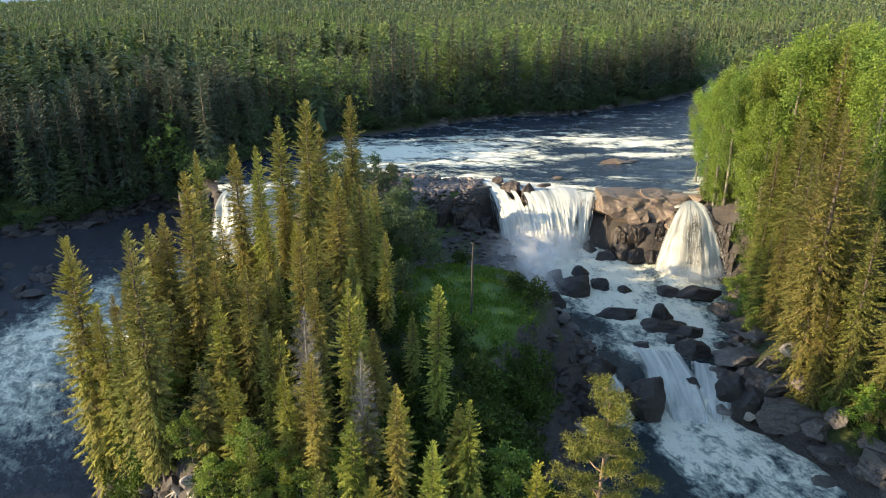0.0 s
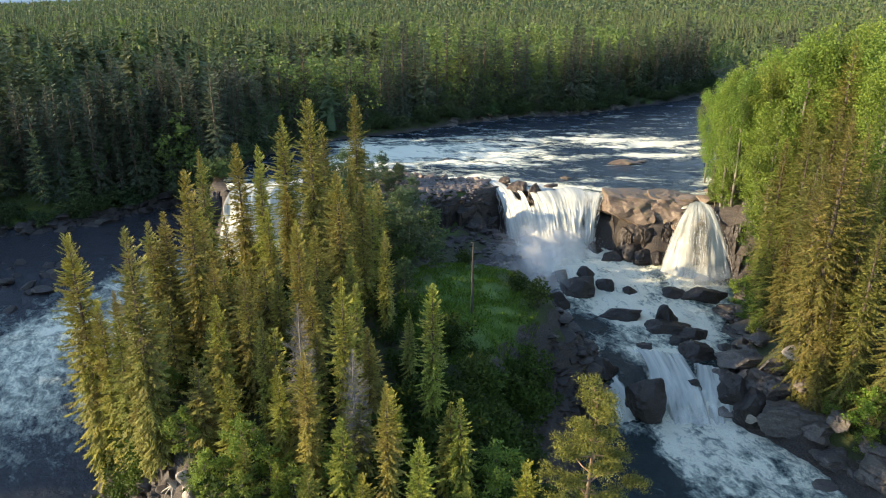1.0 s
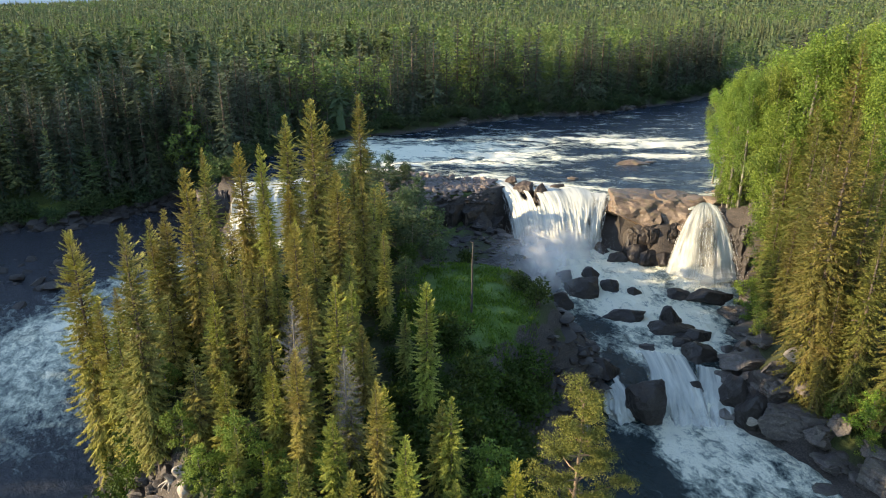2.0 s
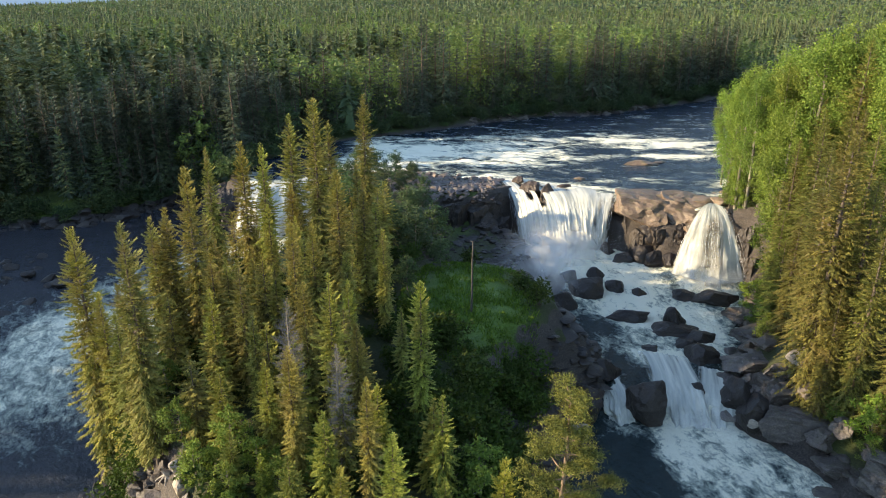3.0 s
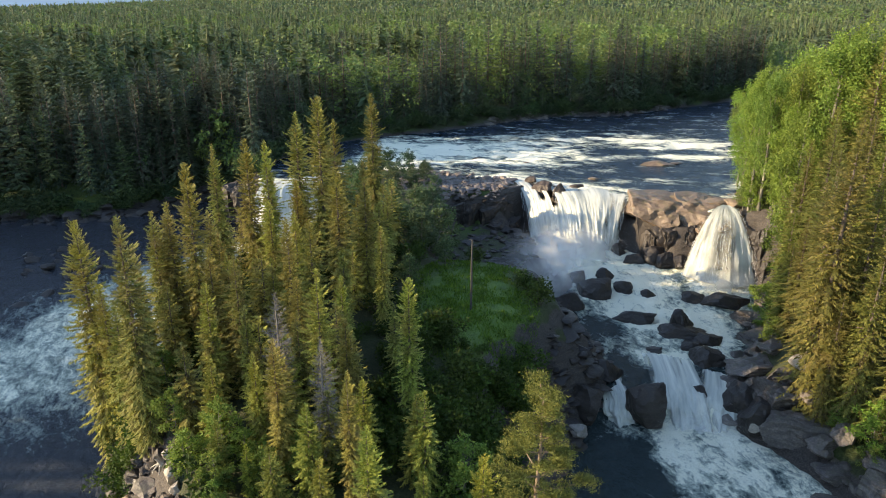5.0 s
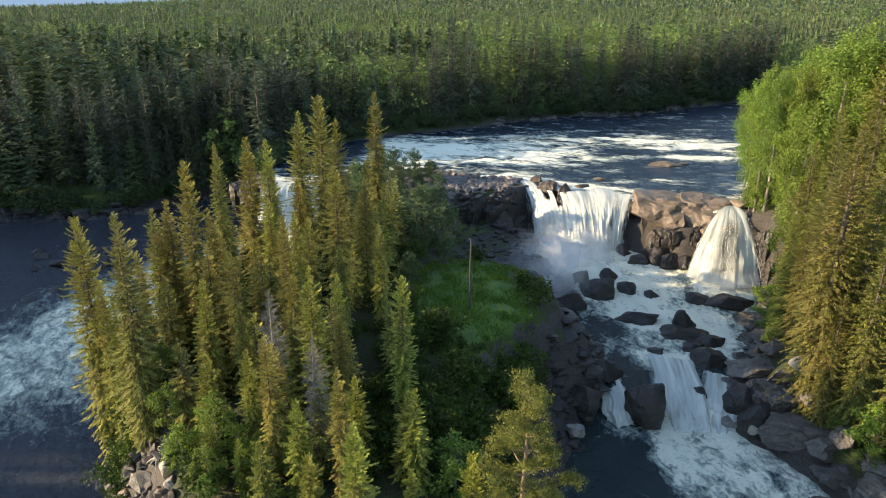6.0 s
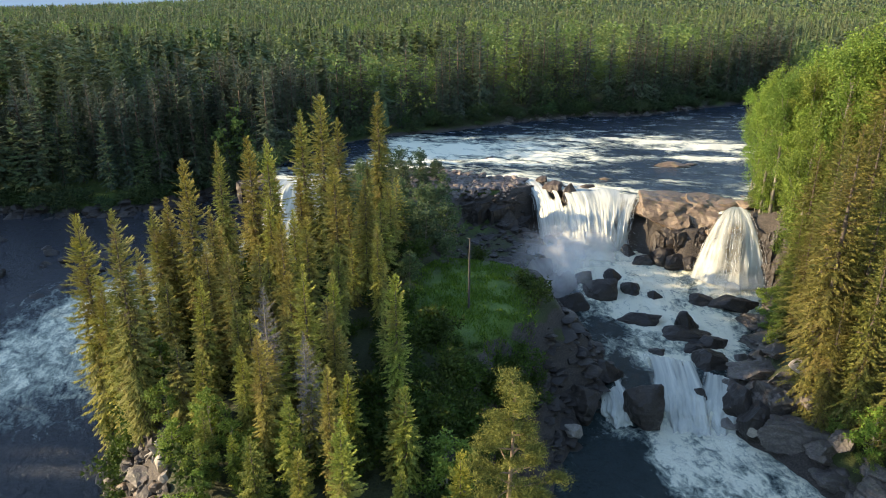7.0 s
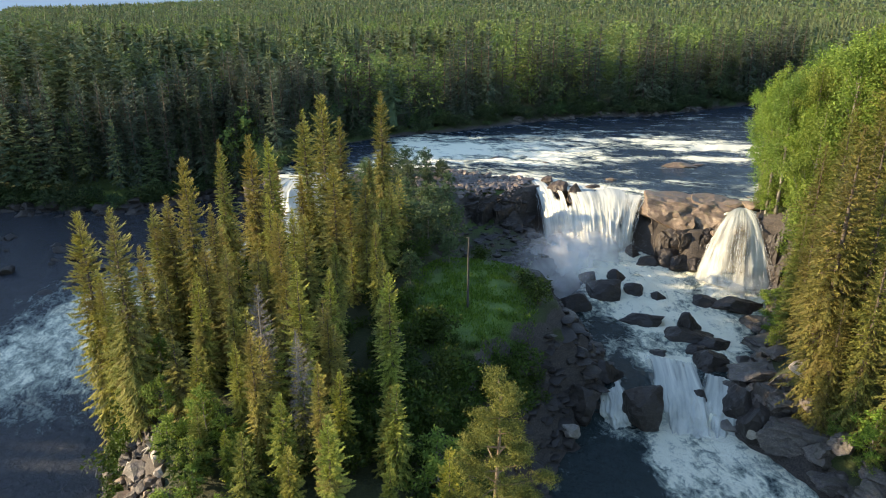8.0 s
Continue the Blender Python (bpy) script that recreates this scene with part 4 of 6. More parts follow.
BANK_SPRUCE = [Kind("forest_spruce", spruce_arrays(140 + k, 24, (3.0, 2.6, 3.3, 2.8)[k], (2.0, 2.6, 1.7, 2.3)[k], 0.9, 8, 0.46, 0.72, 0.3, 0.05, 0.55, ragged=0.35, sides=5, limbs=0), NEEDLES_BANK_HAZED, BARK, 24) for k in range(4)]
BANK_BIRCH = [Kind("birch_tree", broad_arrays(150 + k, 13, 3.0, 1300, 0.42, 0.08, 12, 5), LEAVES_SHADED, BARK_PALE, 13) for k in range(3)]
pick = random.Random(12)

def scatter(kinds, n, inside, seed, tall, label, group, category="bush", gap=1.0, wide=(0.9, 1.3), box=(-45, 60, 25, 150)):
    """n plants at random places that suit inside(x, y, z), at least gap metres apart."""
    rng = random.Random(seed)
    placed = []
    cx = np.array([rng.uniform(box[0], box[1]) for _ in range(n * 30)])
    cy = np.array([rng.uniform(box[2], box[3]) for _ in range(n * 30)])
    cz = ground_z(cx, cy)
    ok = inside(cx, cy, cz) & ~outcrop_at(cx, cy)
    for x, y, z, o in zip(cx, cy, cz, ok):
        if o and len(placed) < n and all((x - a) ** 2 + (y - b) ** 2 > gap * gap for a, b in placed):
            placed.append((x, y))
            rng.choice(kinds).plant(x, y, tall=rng.uniform(*tall), wide=rng.uniform(*wide), turn=rng.uniform(0, 360), label=label, group=group, category=category, z=z)
    return placed


def dry(x, y, m=1.0):
    return (away(STREAM, x, y) > m) & (away(LEFT, x, y) > m) & (away(RIVER, x, y) > m)


def outcrop_at(x, y):
    """The bare rocky corner of the island, from the washed-out roots down to the water."""
    t = np.clip(((x + 26.5) * 6.5 + (y - 51.0) * -10.5) / (6.5 ** 2 + 10.5 ** 2), 0, 1)
    return np.hypot(x + 26.5 - 6.5 * t, y - 51.0 + 10.5 * t) < 2.5


def meadow_at(x, y):
    return np.hypot(x - 3.8, (y - 84) / 1.8) < 8.0


# ---- trees of the island: plan place and height of the tip above the datum ----
ISLAND = [(-35.4, 59.6, 26.6), (-25.7, 51.8, 29.6), (-29.8, 64.3, 26.4), (-25.2, 64.0, 31.8), (-30.9, 82.7, 30.2), (-25.4, 80.5, 31.4), (-22.3, 79.1, 31.5),
          (-23.0, 93.7, 33.0), (-17.7, 87.3, 36.0), (-17.3, 93.2, 32.0), (-14.8, 107.6, 34.2), (-6.5, 71.9, 23.1), (-7.8, 50.8, 25.8), (-0.4, 54.1, 24.0),
          (-3.5, 43.1, 20.5), (-0.7, 37.2, 19.8), (2.1, 45.9, 17.6), (-23.9, 68.5, 20.4), (-6.1, 53.0, 20.3), (-7.0, 43.5, 17.2), (-10.1, 45.5, 21.7),
          (-32.5, 57.6, 20.6), (-28.4, 65.1, 27.2), (-13.8, 61.2, 27.1), (-11.0, 54.2, 20.1), (1.3, 46.9, 16.6), (-12.5, 43.8, 12.9), (7.1, 42.1, 14.6),
          (-12.0, 74.0, 29.5), (-10.5, 82.0, 26.0), (-16.5, 71.5, 24.5), (-20.0, 73.0, 25.5), (-18.5, 58.5, 24.0), (-9.5, 66.0, 22.5), (-21.5, 87.5, 24.5), (-14.5, 98.5, 25.0), (-9.5, 92.0, 22.0), (-17.0, 64.5, 21.5), (-15.0, 44.2, 14.8), (-17.5, 49.3, 17.5), (-9.0, 40.2, 15.6), (-5.0, 39.6, 15.2), (-3.6, 48.4, 16.8), (2.6, 41.2, 13.4), (-13.0, 48.2, 19.0), (-15.5, 53.0, 21.0), (-20.5, 56.0, 22.0), (-22.5, 61.5, 23.5), (-12.2, 58.2, 22.0), (-3.0, 60.5, 18.5), (-8.2, 60.0, 21.5), (-32.0, 69.5, 22.5), (-28.0, 73.5, 24.0), (-13.5, 67.5, 25.0), (-24.5, 86.0, 27.0), (-20.0, 98.0, 27.5), (-12.0, 88.0, 25.0), (4.8, 38.6, 12.6), (-27.2, 52.4, 18.5), (-29.8, 55.4, 19.5), (-34.0, 63.5, 19.0), (-34.8, 68.0, 20.0)]
for i, (x, y, top) in enumerate(ISLAND):
    kind = YOUNG[i % 2] if top < 17.8 else SPRUCE[i % 5]
    kind.plant(x, y, top, turn=i * 77, wide=pick.uniform(0.74, 0.98),
               label="young bright green spruce at the island's front" if top < 17.8 else "tall slender spruce with drooping olive boughs on the island", group="spruces of the island")
scatter(FILL, 46, lambda x, y, z: dry(x, y, 3.0) & (z > 5) & (x < -2 - 0.12 * (y - 40)), 31, (7, 12.5), "small dark spruce between the tall ones on the island", "spruces of the island", "tree", 2.6, (0.95, 1.15), (-36, 2, 42, 104))
for x, y, top in ((-6.4, 46.2, 21.6), (-11.5, 50.5, 23.5)):
    DEAD.plant(x, y, top, turn=x * 50, label="dead grey spruce with bare drooping twigs", group="dead spruces")
for x, y, top, w in ((-16.2, 47.2, 15.0, 0.95), (-14.5, 41.5, 11.0, 0.95), (-30.5, 76.0, 14.5, 1.2), (-27.0, 89.0, 15.5, 1.3), (-8.5, 112.0, 18.5, 1.0), (-3.5, 108.0, 17.0, 1.2), (5.2, 47.3, 12.6, 1.3), (-27.5, 58.5, 13.5, 1.2), (-1.5, 96.0, 14.5, 1.3), (-5.5, 86.0, 15.0, 1.3), (-4.0, 78.0, 13.5, 1.2), (-6.0, 102.0, 17.5, 1.3), (-10.0, 104.0, 18.0, 1.3), (-13.0, 116.0, 17.0, 1.3), (-19.0, 104.0, 17.0, 1.3), (-8.5, 121.0, 16.0, 1.3), (-15.0, 125.0, 16.0, 1.3)):
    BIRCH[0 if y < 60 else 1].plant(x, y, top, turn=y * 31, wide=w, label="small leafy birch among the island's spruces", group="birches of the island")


scatter(BUSH, 95, lambda x, y, z: dry(x, y, 2.2) & (x < 13) & (x > -40) & (y < 128) & (z > 1.5) & ~meadow_at(x, y) & ~((x > -5) & (y > 101)), 3, (1.2, 3.6), "dark green leafy bush on the island slope", "bushes of the island", gap=1.9, box=(-40, 13, 33, 128))

scatter(BUSH, 40, lambda x, y, z: dry(x, y, 2.0) & (x > 3) & (z > 0.2) & ~meadow_at(x, y) & (y < 100), 4, (0.8, 2.2), "low dark bush on the rocky island slope", "bushes of the island", gap=1.3, box=(3, 16, 44, 75))

scatter(BUSH, 60, lambda x, y, z: dry(x, y, 2.0) & ~meadow_at(x, y), 33, (1.6, 3.6), "low dark bush on the shaded island slope", "bushes of the island", gap=1.2, box=(-6, 12, 44, 76))


def grass(n, seed):
    """Blades and herbs of the small meadow round the pole."""
    rng = np.random.default_rng(seed)
    a, q = rng.uniform(0, 6.28, n), 9.6 * np.sqrt(rng.random(n))
    x, y = 3.2 + q * np.cos(a), 84 + 1.9 * q * np.sin(a)
    keep = (fbm(x / 2.2, y / 2.2, 3, 44) + 0.5 > rng.random(n) * 0.9) & dry(x, y, 3)
    x, y = x[keep], y[keep]
    p = np.stack([x, y, ground_z(x, y) - 0.05], -1)
    d = rng.normal(0, 0.45, p.shape) + np.array([0, 0, 1.0])
    ln = rng.uniform(0.2, 0.6, len(p))
    v, f = blades(p, d, ln, ln * 0.16, rng)
    return tagged(new("grass", mesh_from("grass", v, f, GRASS)), "green meadow grass and herbs round the pole", "grass", kind="stuff")


GRASS = foliage("meadow_grass", (0.034, 0.07, 0.011), (0.066, 0.122, 0.017), (0.12, 0.17, 0.03), 0.55)
grass(34000, 6)

scatter(BUSH, 60, lambda x, y, z: dry(x, y, 0.3) & (away(LEFT, x, y) < 6) & (z > -1.6), 14, (1.2, 3.0), "leafy bush overhanging the island's rocky foot", "bushes of the island", gap=1.3, box=(-37, -14, 36, 64))
scatter(BIRCH[:1], 9, lambda x, y, z: dry(x, y, 2.0) & (z > 2), 15, (3.5, 6.0), "small leafy birch at the edge of the island", "birches of the island", "tree", 2.0, (1.0, 1.4), (-30, -8, 34, 52))
scatter(BIRCH[1:], 24, lambda x, y, z: dry(x, y, 1.0) & (z > 2), 16, (4.0, 8.0), "leafy birch thicket behind the island spruces", "birches of the island", "tree", 2.2, (1.0, 1.5), (-33, -6, 112, 152))

# ---- trees of the steep bank ----
EAST = [(45.8, 76.0, 35.0, 0.95), (46.3, 80.5, 27.0, 0.95), (48.6, 71.4, 25.0, 0.95), (46.2, 73.2, 16.5, 1.1), (48.5, 85.0, 28.5, 1.0), (51.5, 92.0, 30.0, 1.0), (53.5, 99.0, 31.5, 1.0), (58.0, 101.0, 33.5, 1.0),
        (58.3, 110.0, 33.5, 1.0), (60.8, 105.0, 42.6, 1.0), (60.5, 123.6, 39.2, 1.0), (53.5, 106.0, 28.0, 1.0), (48.3, 93.5, 16.5, 1.1), (51.5, 68.0, 26.5, 1.0), (52.0, 79.0, 30.0, 1.0), (55.0, 88.0, 33.0, 1.0), (50.4, 100.0, 19.0, 1.1), (52.5, 63.0, 22.0, 1.0),
        (49.0, 75.5, 29.0, 1.0), (50.5, 85.5, 24.0, 1.0), (56.5, 95.0, 34.0, 1.0), (55.5, 104.0, 33.0, 1.0), (47.5, 88.5, 21.0, 1.0)]
for i, (x, y, top, w) in enumerate(EAST):
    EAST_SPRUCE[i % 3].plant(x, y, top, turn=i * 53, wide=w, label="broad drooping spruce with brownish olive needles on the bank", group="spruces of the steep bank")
ASPENS = [(53.6, 123.8, 36.4), (52.9, 126.8, 38.5), (53.3, 132.9, 34.6), (57.4, 149.0, 30.9), (55.3, 118.0, 33.0), (60.4, 128.3, 41.0), (62.0, 121.0, 42.5), (62.6, 117.0, 44.3), (59.7, 114.4, 44.5), (64.5, 112.0, 44.8),
          (56.5, 121.0, 39.5), (57.0, 136.0, 36.0), (60.0, 142.0, 36.0), (66.0, 126.0, 43.0), (67.5, 107.0, 45.0), (65.0, 134.0, 39.5), (55.0, 112.5, 33.0), (63.5, 98.0, 42.0), (70.0, 118.0, 45.5), (68.0, 143.0, 38.0)]
for i, (x, y, top) in enumerate(ASPENS):
    ASPEN[i % 3].plant(x, y, top, turn=i * 91, wide=0.98 if i % 2 else 1.12, label="bright green aspen with pale trunk beside the river", group="aspens of the steep bank")
for x, y, tall, w in ((49.4, 67.6, 7.0, 1.3), (48.6, 65.4, 3.6, 1.5), (46.0, 90.0, 5.2, 1.3), (52.6, 129.0, 6.0, 1.4), (54.4, 132.5, 6.0, 1.4), (52.6, 124.6, 4.5, 1.4), (56.5, 137.0, 6.5, 1.4), (48.0, 97.5, 5.5, 1.3), (54.5, 111.0, 7.0, 1.3), (55.0, 121.0, 7.0, 1.3), (56.0, 116.0, 8.0, 1.3), (54.0, 126.0, 7.0, 1.3), (47.0, 83.0, 3.6, 1.4), (50.0, 104.5, 6.5, 1.4), (55.3, 130.5, 7.0, 1.4), (58.0, 141.0, 7.0, 1.4), (47.2, 71.6, 4.0, 1.4)):
    BIRCH[0].plant(x, y, tall=tall, turn=y * 37, wide=w, label="low bright green broadleaf shrub at the water's edge", group="shrubs of the steep bank", category="shrub")
scatter(BUSH, 45, lambda x, y, z: dry(x, y, 4.5) & (x > 45) & (z > 2.5), 5, (1.2, 3.0), "leafy bush under the trees of the bank", "bushes of the steep bank", gap=1.8, box=(43, 66, 55, 150))

# ---- far bank and left bank: the front rows one by one ----
def bank_front(x, y):
    d = away(RIVER, x, y)
    return (d > 3) & (d < 24) & dry(x, y, 5) & (y > 200 - 0.2 * x) & (x < 175) & (y > 185)


def left_front(x, y):
    return dry(x, y, 5.5) & ((away(LEFT, x, y) < 28) | (away(RIVER, x, y) < 16)) & (x < -50) & (y < 215) & (y > 20) & ((x > -86) | (y > 152))


far_label, left_label = "tall spruce in the dark forest edge across the river", "tall spruce in the shaded forest beside the rapids"
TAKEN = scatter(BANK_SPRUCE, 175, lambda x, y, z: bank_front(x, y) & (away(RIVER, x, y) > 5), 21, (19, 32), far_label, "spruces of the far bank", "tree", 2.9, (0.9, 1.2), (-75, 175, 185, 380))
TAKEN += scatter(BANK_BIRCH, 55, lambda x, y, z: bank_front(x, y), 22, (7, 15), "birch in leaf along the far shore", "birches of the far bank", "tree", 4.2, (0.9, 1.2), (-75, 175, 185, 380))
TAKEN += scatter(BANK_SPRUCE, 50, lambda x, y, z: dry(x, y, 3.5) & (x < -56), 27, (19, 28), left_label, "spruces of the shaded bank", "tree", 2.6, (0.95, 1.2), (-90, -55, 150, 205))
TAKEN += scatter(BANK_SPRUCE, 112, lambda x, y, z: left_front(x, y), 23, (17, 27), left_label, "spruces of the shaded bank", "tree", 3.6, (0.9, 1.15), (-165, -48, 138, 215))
TAKEN += scatter(BANK_BIRCH, 50, lambda x, y, z: left_front(x, y), 24, (7, 15), "birch in leaf in the shaded forest edge", "birches of the shaded bank", "tree", 3.2, (0.9, 1.2), (-150, -48, 138, 215))

# ---- the forest behind, too many trees to count ----
def forest(name, templates, places, mat_needles, label):
    """Joins many small trees into one crown mesh. places: x, y, z, height, width, turn and tint of each tree."""
    V, F, T, Q, o = [], [], [], [], 0
    for k, (tv, tf, tip_tone, th) in enumerate(templates):
        sel = places[k::len(templates)]
        c, s = np.cos(sel[:, 5])[:, None], np.sin(sel[:, 5])[:, None]
        kz, kw = (sel[:, 3] / th)[:, None], (sel[:, 3] / th * sel[:, 4])[:, None]
        x = (tv[None, :, 0] * c - tv[None, :, 1] * s) * kw + sel[:, 0:1]
        y = (tv[None, :, 0] * s + tv[None, :, 1] * c) * kw + sel[:, 1:2]
        z = tv[None, :, 2] * kz + sel[:, 2:3]
        V.append(np.stack([x, y, z], -1).reshape(-1, 3))
        F.append((tf[None] + (np.arange(len(sel)) * len(tv))[:, None, None] + o).reshape(-1, 3))
        T.append(np.repeat(sel[:, 6], len(tv)))
        Q.append(np.tile(tip_tone, len(sel)))
        o += len(sel) * len(tv)
    me = mesh_from(name, np.concatenate(V), np.concatenate(F), mat_needles, False, {"tint": np.concatenate(T), "tip_tone": np.concatenate(Q)})
    return tagged(new(name, me), label, "forest", kind="stuff")


def forest_places(y0, y1, step, tall, seed, broad, west=30):
    """Jittered rows of trees over the land between two distances; broad picks the leafy ones."""
    rng = np.random.default_rng(seed)
    ys = np.arange(y0, y1, step)
    P = []
    for yy in ys:
        xs = np.arange(-0.84 * yy - west, 0.72 * yy + 20, step)
        P.append(np.stack([xs, np.full(len(xs), yy)], -1))
    P = np.concatenate(P) + rng.uniform(-0.48, 0.48, (sum(map(len, P)), 2)) * step
    x, y = P[:, 0], P[:, 1]
    ok = dry(x, y, 3.5) & ~bank_front(x, y) & ~left_front(x, y) & ((y > 200) | (x < -60) | (x > 62)) & ((np.abs(x) > 60) | (y > 180)) & ~((x > 78) & (y < 170))
    x, y = x[ok], y[ok]
    n = len(x)
    patch = fbm(x / 75, y / 75, 3, 33) + 0.5 * np.exp(-(((x - 60) / 90) ** 2 + ((y - 370) / 70) ** 2)) - 0.25 * sstep(-20, -80, x) * sstep(500, 300, y)
    leafy = (patch + rng.normal(0, 0.16, n) > 0.24)
    h = rng.uniform(*tall, n) * np.where(leafy, 0.9, 1.0) * (1 + 0.45 * fbm(x / 26, y / 26, 3, 36))
    rows = np.stack([x, y, ground_z(x, y) - 0.3, h, rng.uniform(0.8, 1.6, n), rng.uniform(0, 6.28, n), rng.random(n)], -1)
    return rows[leafy == broad]


def with_height(arrays, h):
    v, f, *tip_tone = arrays[0]
    return v, f, tip_tone[0] if tip_tone else np.zeros(len(v)), h


NEAR_S = [with_height(spruce_arrays(190 + k, 24, (3.0, 2.6, 3.2)[k], 2.1, 1.15, 7, 0.7, 0.85, 0.32, 0.25, 0.5, ragged=0.35, sides=4, limbs=0), 24) for k in range(3)]
NEAR_B = [with_height(broad_arrays(195 + k, 13, 3.0, 520, 0.5, 0.2, 9, 4), 13) for k in range(2)]
MID_S = [with_height(top_arrays(200 + k, 24, (3.0, 2.5, 3.2, 2.7, 2.9)[k], (2.0, 2.6, 1.7, 2.2, 1.9)[k], 14, 8, 0.32), 24) for k in range(5)]
MID_B = [with_height(broad_arrays(210 + k, 13, 3.4, 400, 0.36, 0.2, 9, 4), 13) for k in range(3)]
FAR_S = [with_height(top_arrays(220 + k, 22, 3.0, 1.9, 7, 5, 0.4, 0.42), 22) for k in range(4)]
FAR_B = [with_height(broad_arrays(230 + k, 13, 2.9, 60, 1.1, 0.35, 4, 3), 13) for k in range(3)]
DIST_B = [with_height(broad_arrays(250 + k, 13, 2.9, 20, 2.0, 0.35, 2, 3), 13) for k in range(2)]
DIST_S = [with_height(top_arrays(240 + k, 20, 3.6, 1.7, 4, 4, 0.4, 0.5), 20) for k in range(3)]
for name, temp_s, temp_b, y0, y1, step, tall in (("shaded_forest", NEAR_S, NEAR_B, 50, 205, 6.2, (15, 26)), ("near_forest", MID_S, MID_B, 205, 420, 6.2, (14, 29)), ("middle_forest", FAR_S, FAR_B, 420, 860, 9.4, (9, 21)), ("distant_forest", DIST_S, DIST_B, 860, 1500, 14.0, (10, 19)), ("remote_forest", DIST_S, DIST_B, 1500, 2600, 28.0, (13, 21))):
    forest(name + "_spruces", temp_s, forest_places(y0, y1, step, tall, 51, False), NEEDLES_FAR, "dense dark spruce forest stretching behind the river")
    forest(name + "_birches", temp_b, forest_places(y0, y1, step, tall, 51, True), LEAVES_FAR, "pale green birches scattered through the spruce forest")
rng_shore = np.random.default_rng(25)
shore = np.concatenate([np.stack([rng_shore.uniform(-130, 170, 9000), rng_shore.uniform(60, 370, 9000)], -1), np.stack([rng_shore.uniform(-60, -47, 200), rng_shore.uniform(138, 156, 200)], -1)])
sx_, sy_ = shore[:, 0], shore[:, 1]
near_edge = np.minimum(away(RIVER, sx_, sy_), away(LEFT, sx_, sy_))
shore = shore[dry(sx_, sy_, 1.0) & (near_edge < 8) & ((sy_ > 185 - 0.2 * sx_) | (sx_ < -52))][:330]
sx_, sy_, n_ = shore[:, 0], shore[:, 1], len(shore)
forest("shore_bushes", [with_height(bush_arrays(160 + k, 3.2, 2.4, 520, 0.36), 3.2) for k in range(2)], np.stack([sx_, sy_, ground_z(sx_, sy_) - 0.1, rng_shore.uniform(1.5, 4.8, n_), rng_shore.uniform(0.9, 1.4, n_), rng_shore.uniform(0, 6.28, n_), rng_shore.random(n_)], -1), SHORE_LEAVES, "leafy bushes along the shores under the forest")
# Forest out of view, added for the shade it casts on the side channel.
west_wood = forest_places(-20, 138, 6.0, (22, 29), 53, False, 150)
forest("west_forest", FAR_S, west_wood[west_wood[:, 0] < -150], NEEDLES_FAR, "unseen spruce forest added to shade the side channel")


def understory(thick, y0, y1, size, low, high, seed):
    """Leafy thickets between the forest's trees: sprays of leaves merging into one rough, broken canopy. thick: sprays a square metre."""
    rng = np.random.default_rng(seed)
    n = int(thick * (y1 - y0) * (0.78 * (y0 + y1) + 100))
    y = np.sqrt(rng.uniform(y0 * y0, y1 * y1, n))
    x = rng.uniform(-0.84 * y - 60, 0.72 * y + 40)
    ok = dry(x, y, 12) & (away(LEFT, x, y) > 14)
    x, y = x[ok], y[ok]
    hump = 0.5 + 0.5 * fbm(x / (size * 5), y / (size * 5), 3, seed)
    p = np.stack([x, y, ground_z(x, y) + lerp(low, high, hump * rng.uniform(0.6, 1.1, len(x)))], -1)
    v, f = blades(p, rng.normal(0, 1, p.shape) * np.array([1, 1, 0.5]), size * rng.uniform(0.6, 1.4, len(p)), size * rng.uniform(0.3, 0.5, len(p)), rng)
    tint = np.repeat(np.clip(0.5 + 0.5 * fbm(x / 30, y / 30, 3, seed + 5), 0, 1), 3)
    me = mesh_from("thicket", v, f, NEEDLES_FAR, False, {"tint": tint})
    return tagged(new("thicket", me), "leafy undergrowth filling the spruce forest", "forest", kind="stuff")


understory(0.55, 150, 480, 1.3, 1.0, 9.0, 56)
understory(0.1, 480, 1300, 2.6, 1.0, 6.0, 57)
understory(0.016, 1300, 2800, 7.0, 3.0, 9.0, 58)
forest("hill_forest", DIST_S, forest_places(2600, 4300, 64.0, (18, 30), 52, False), NEEDLES_FAR, "spruce forest on the distant hills")


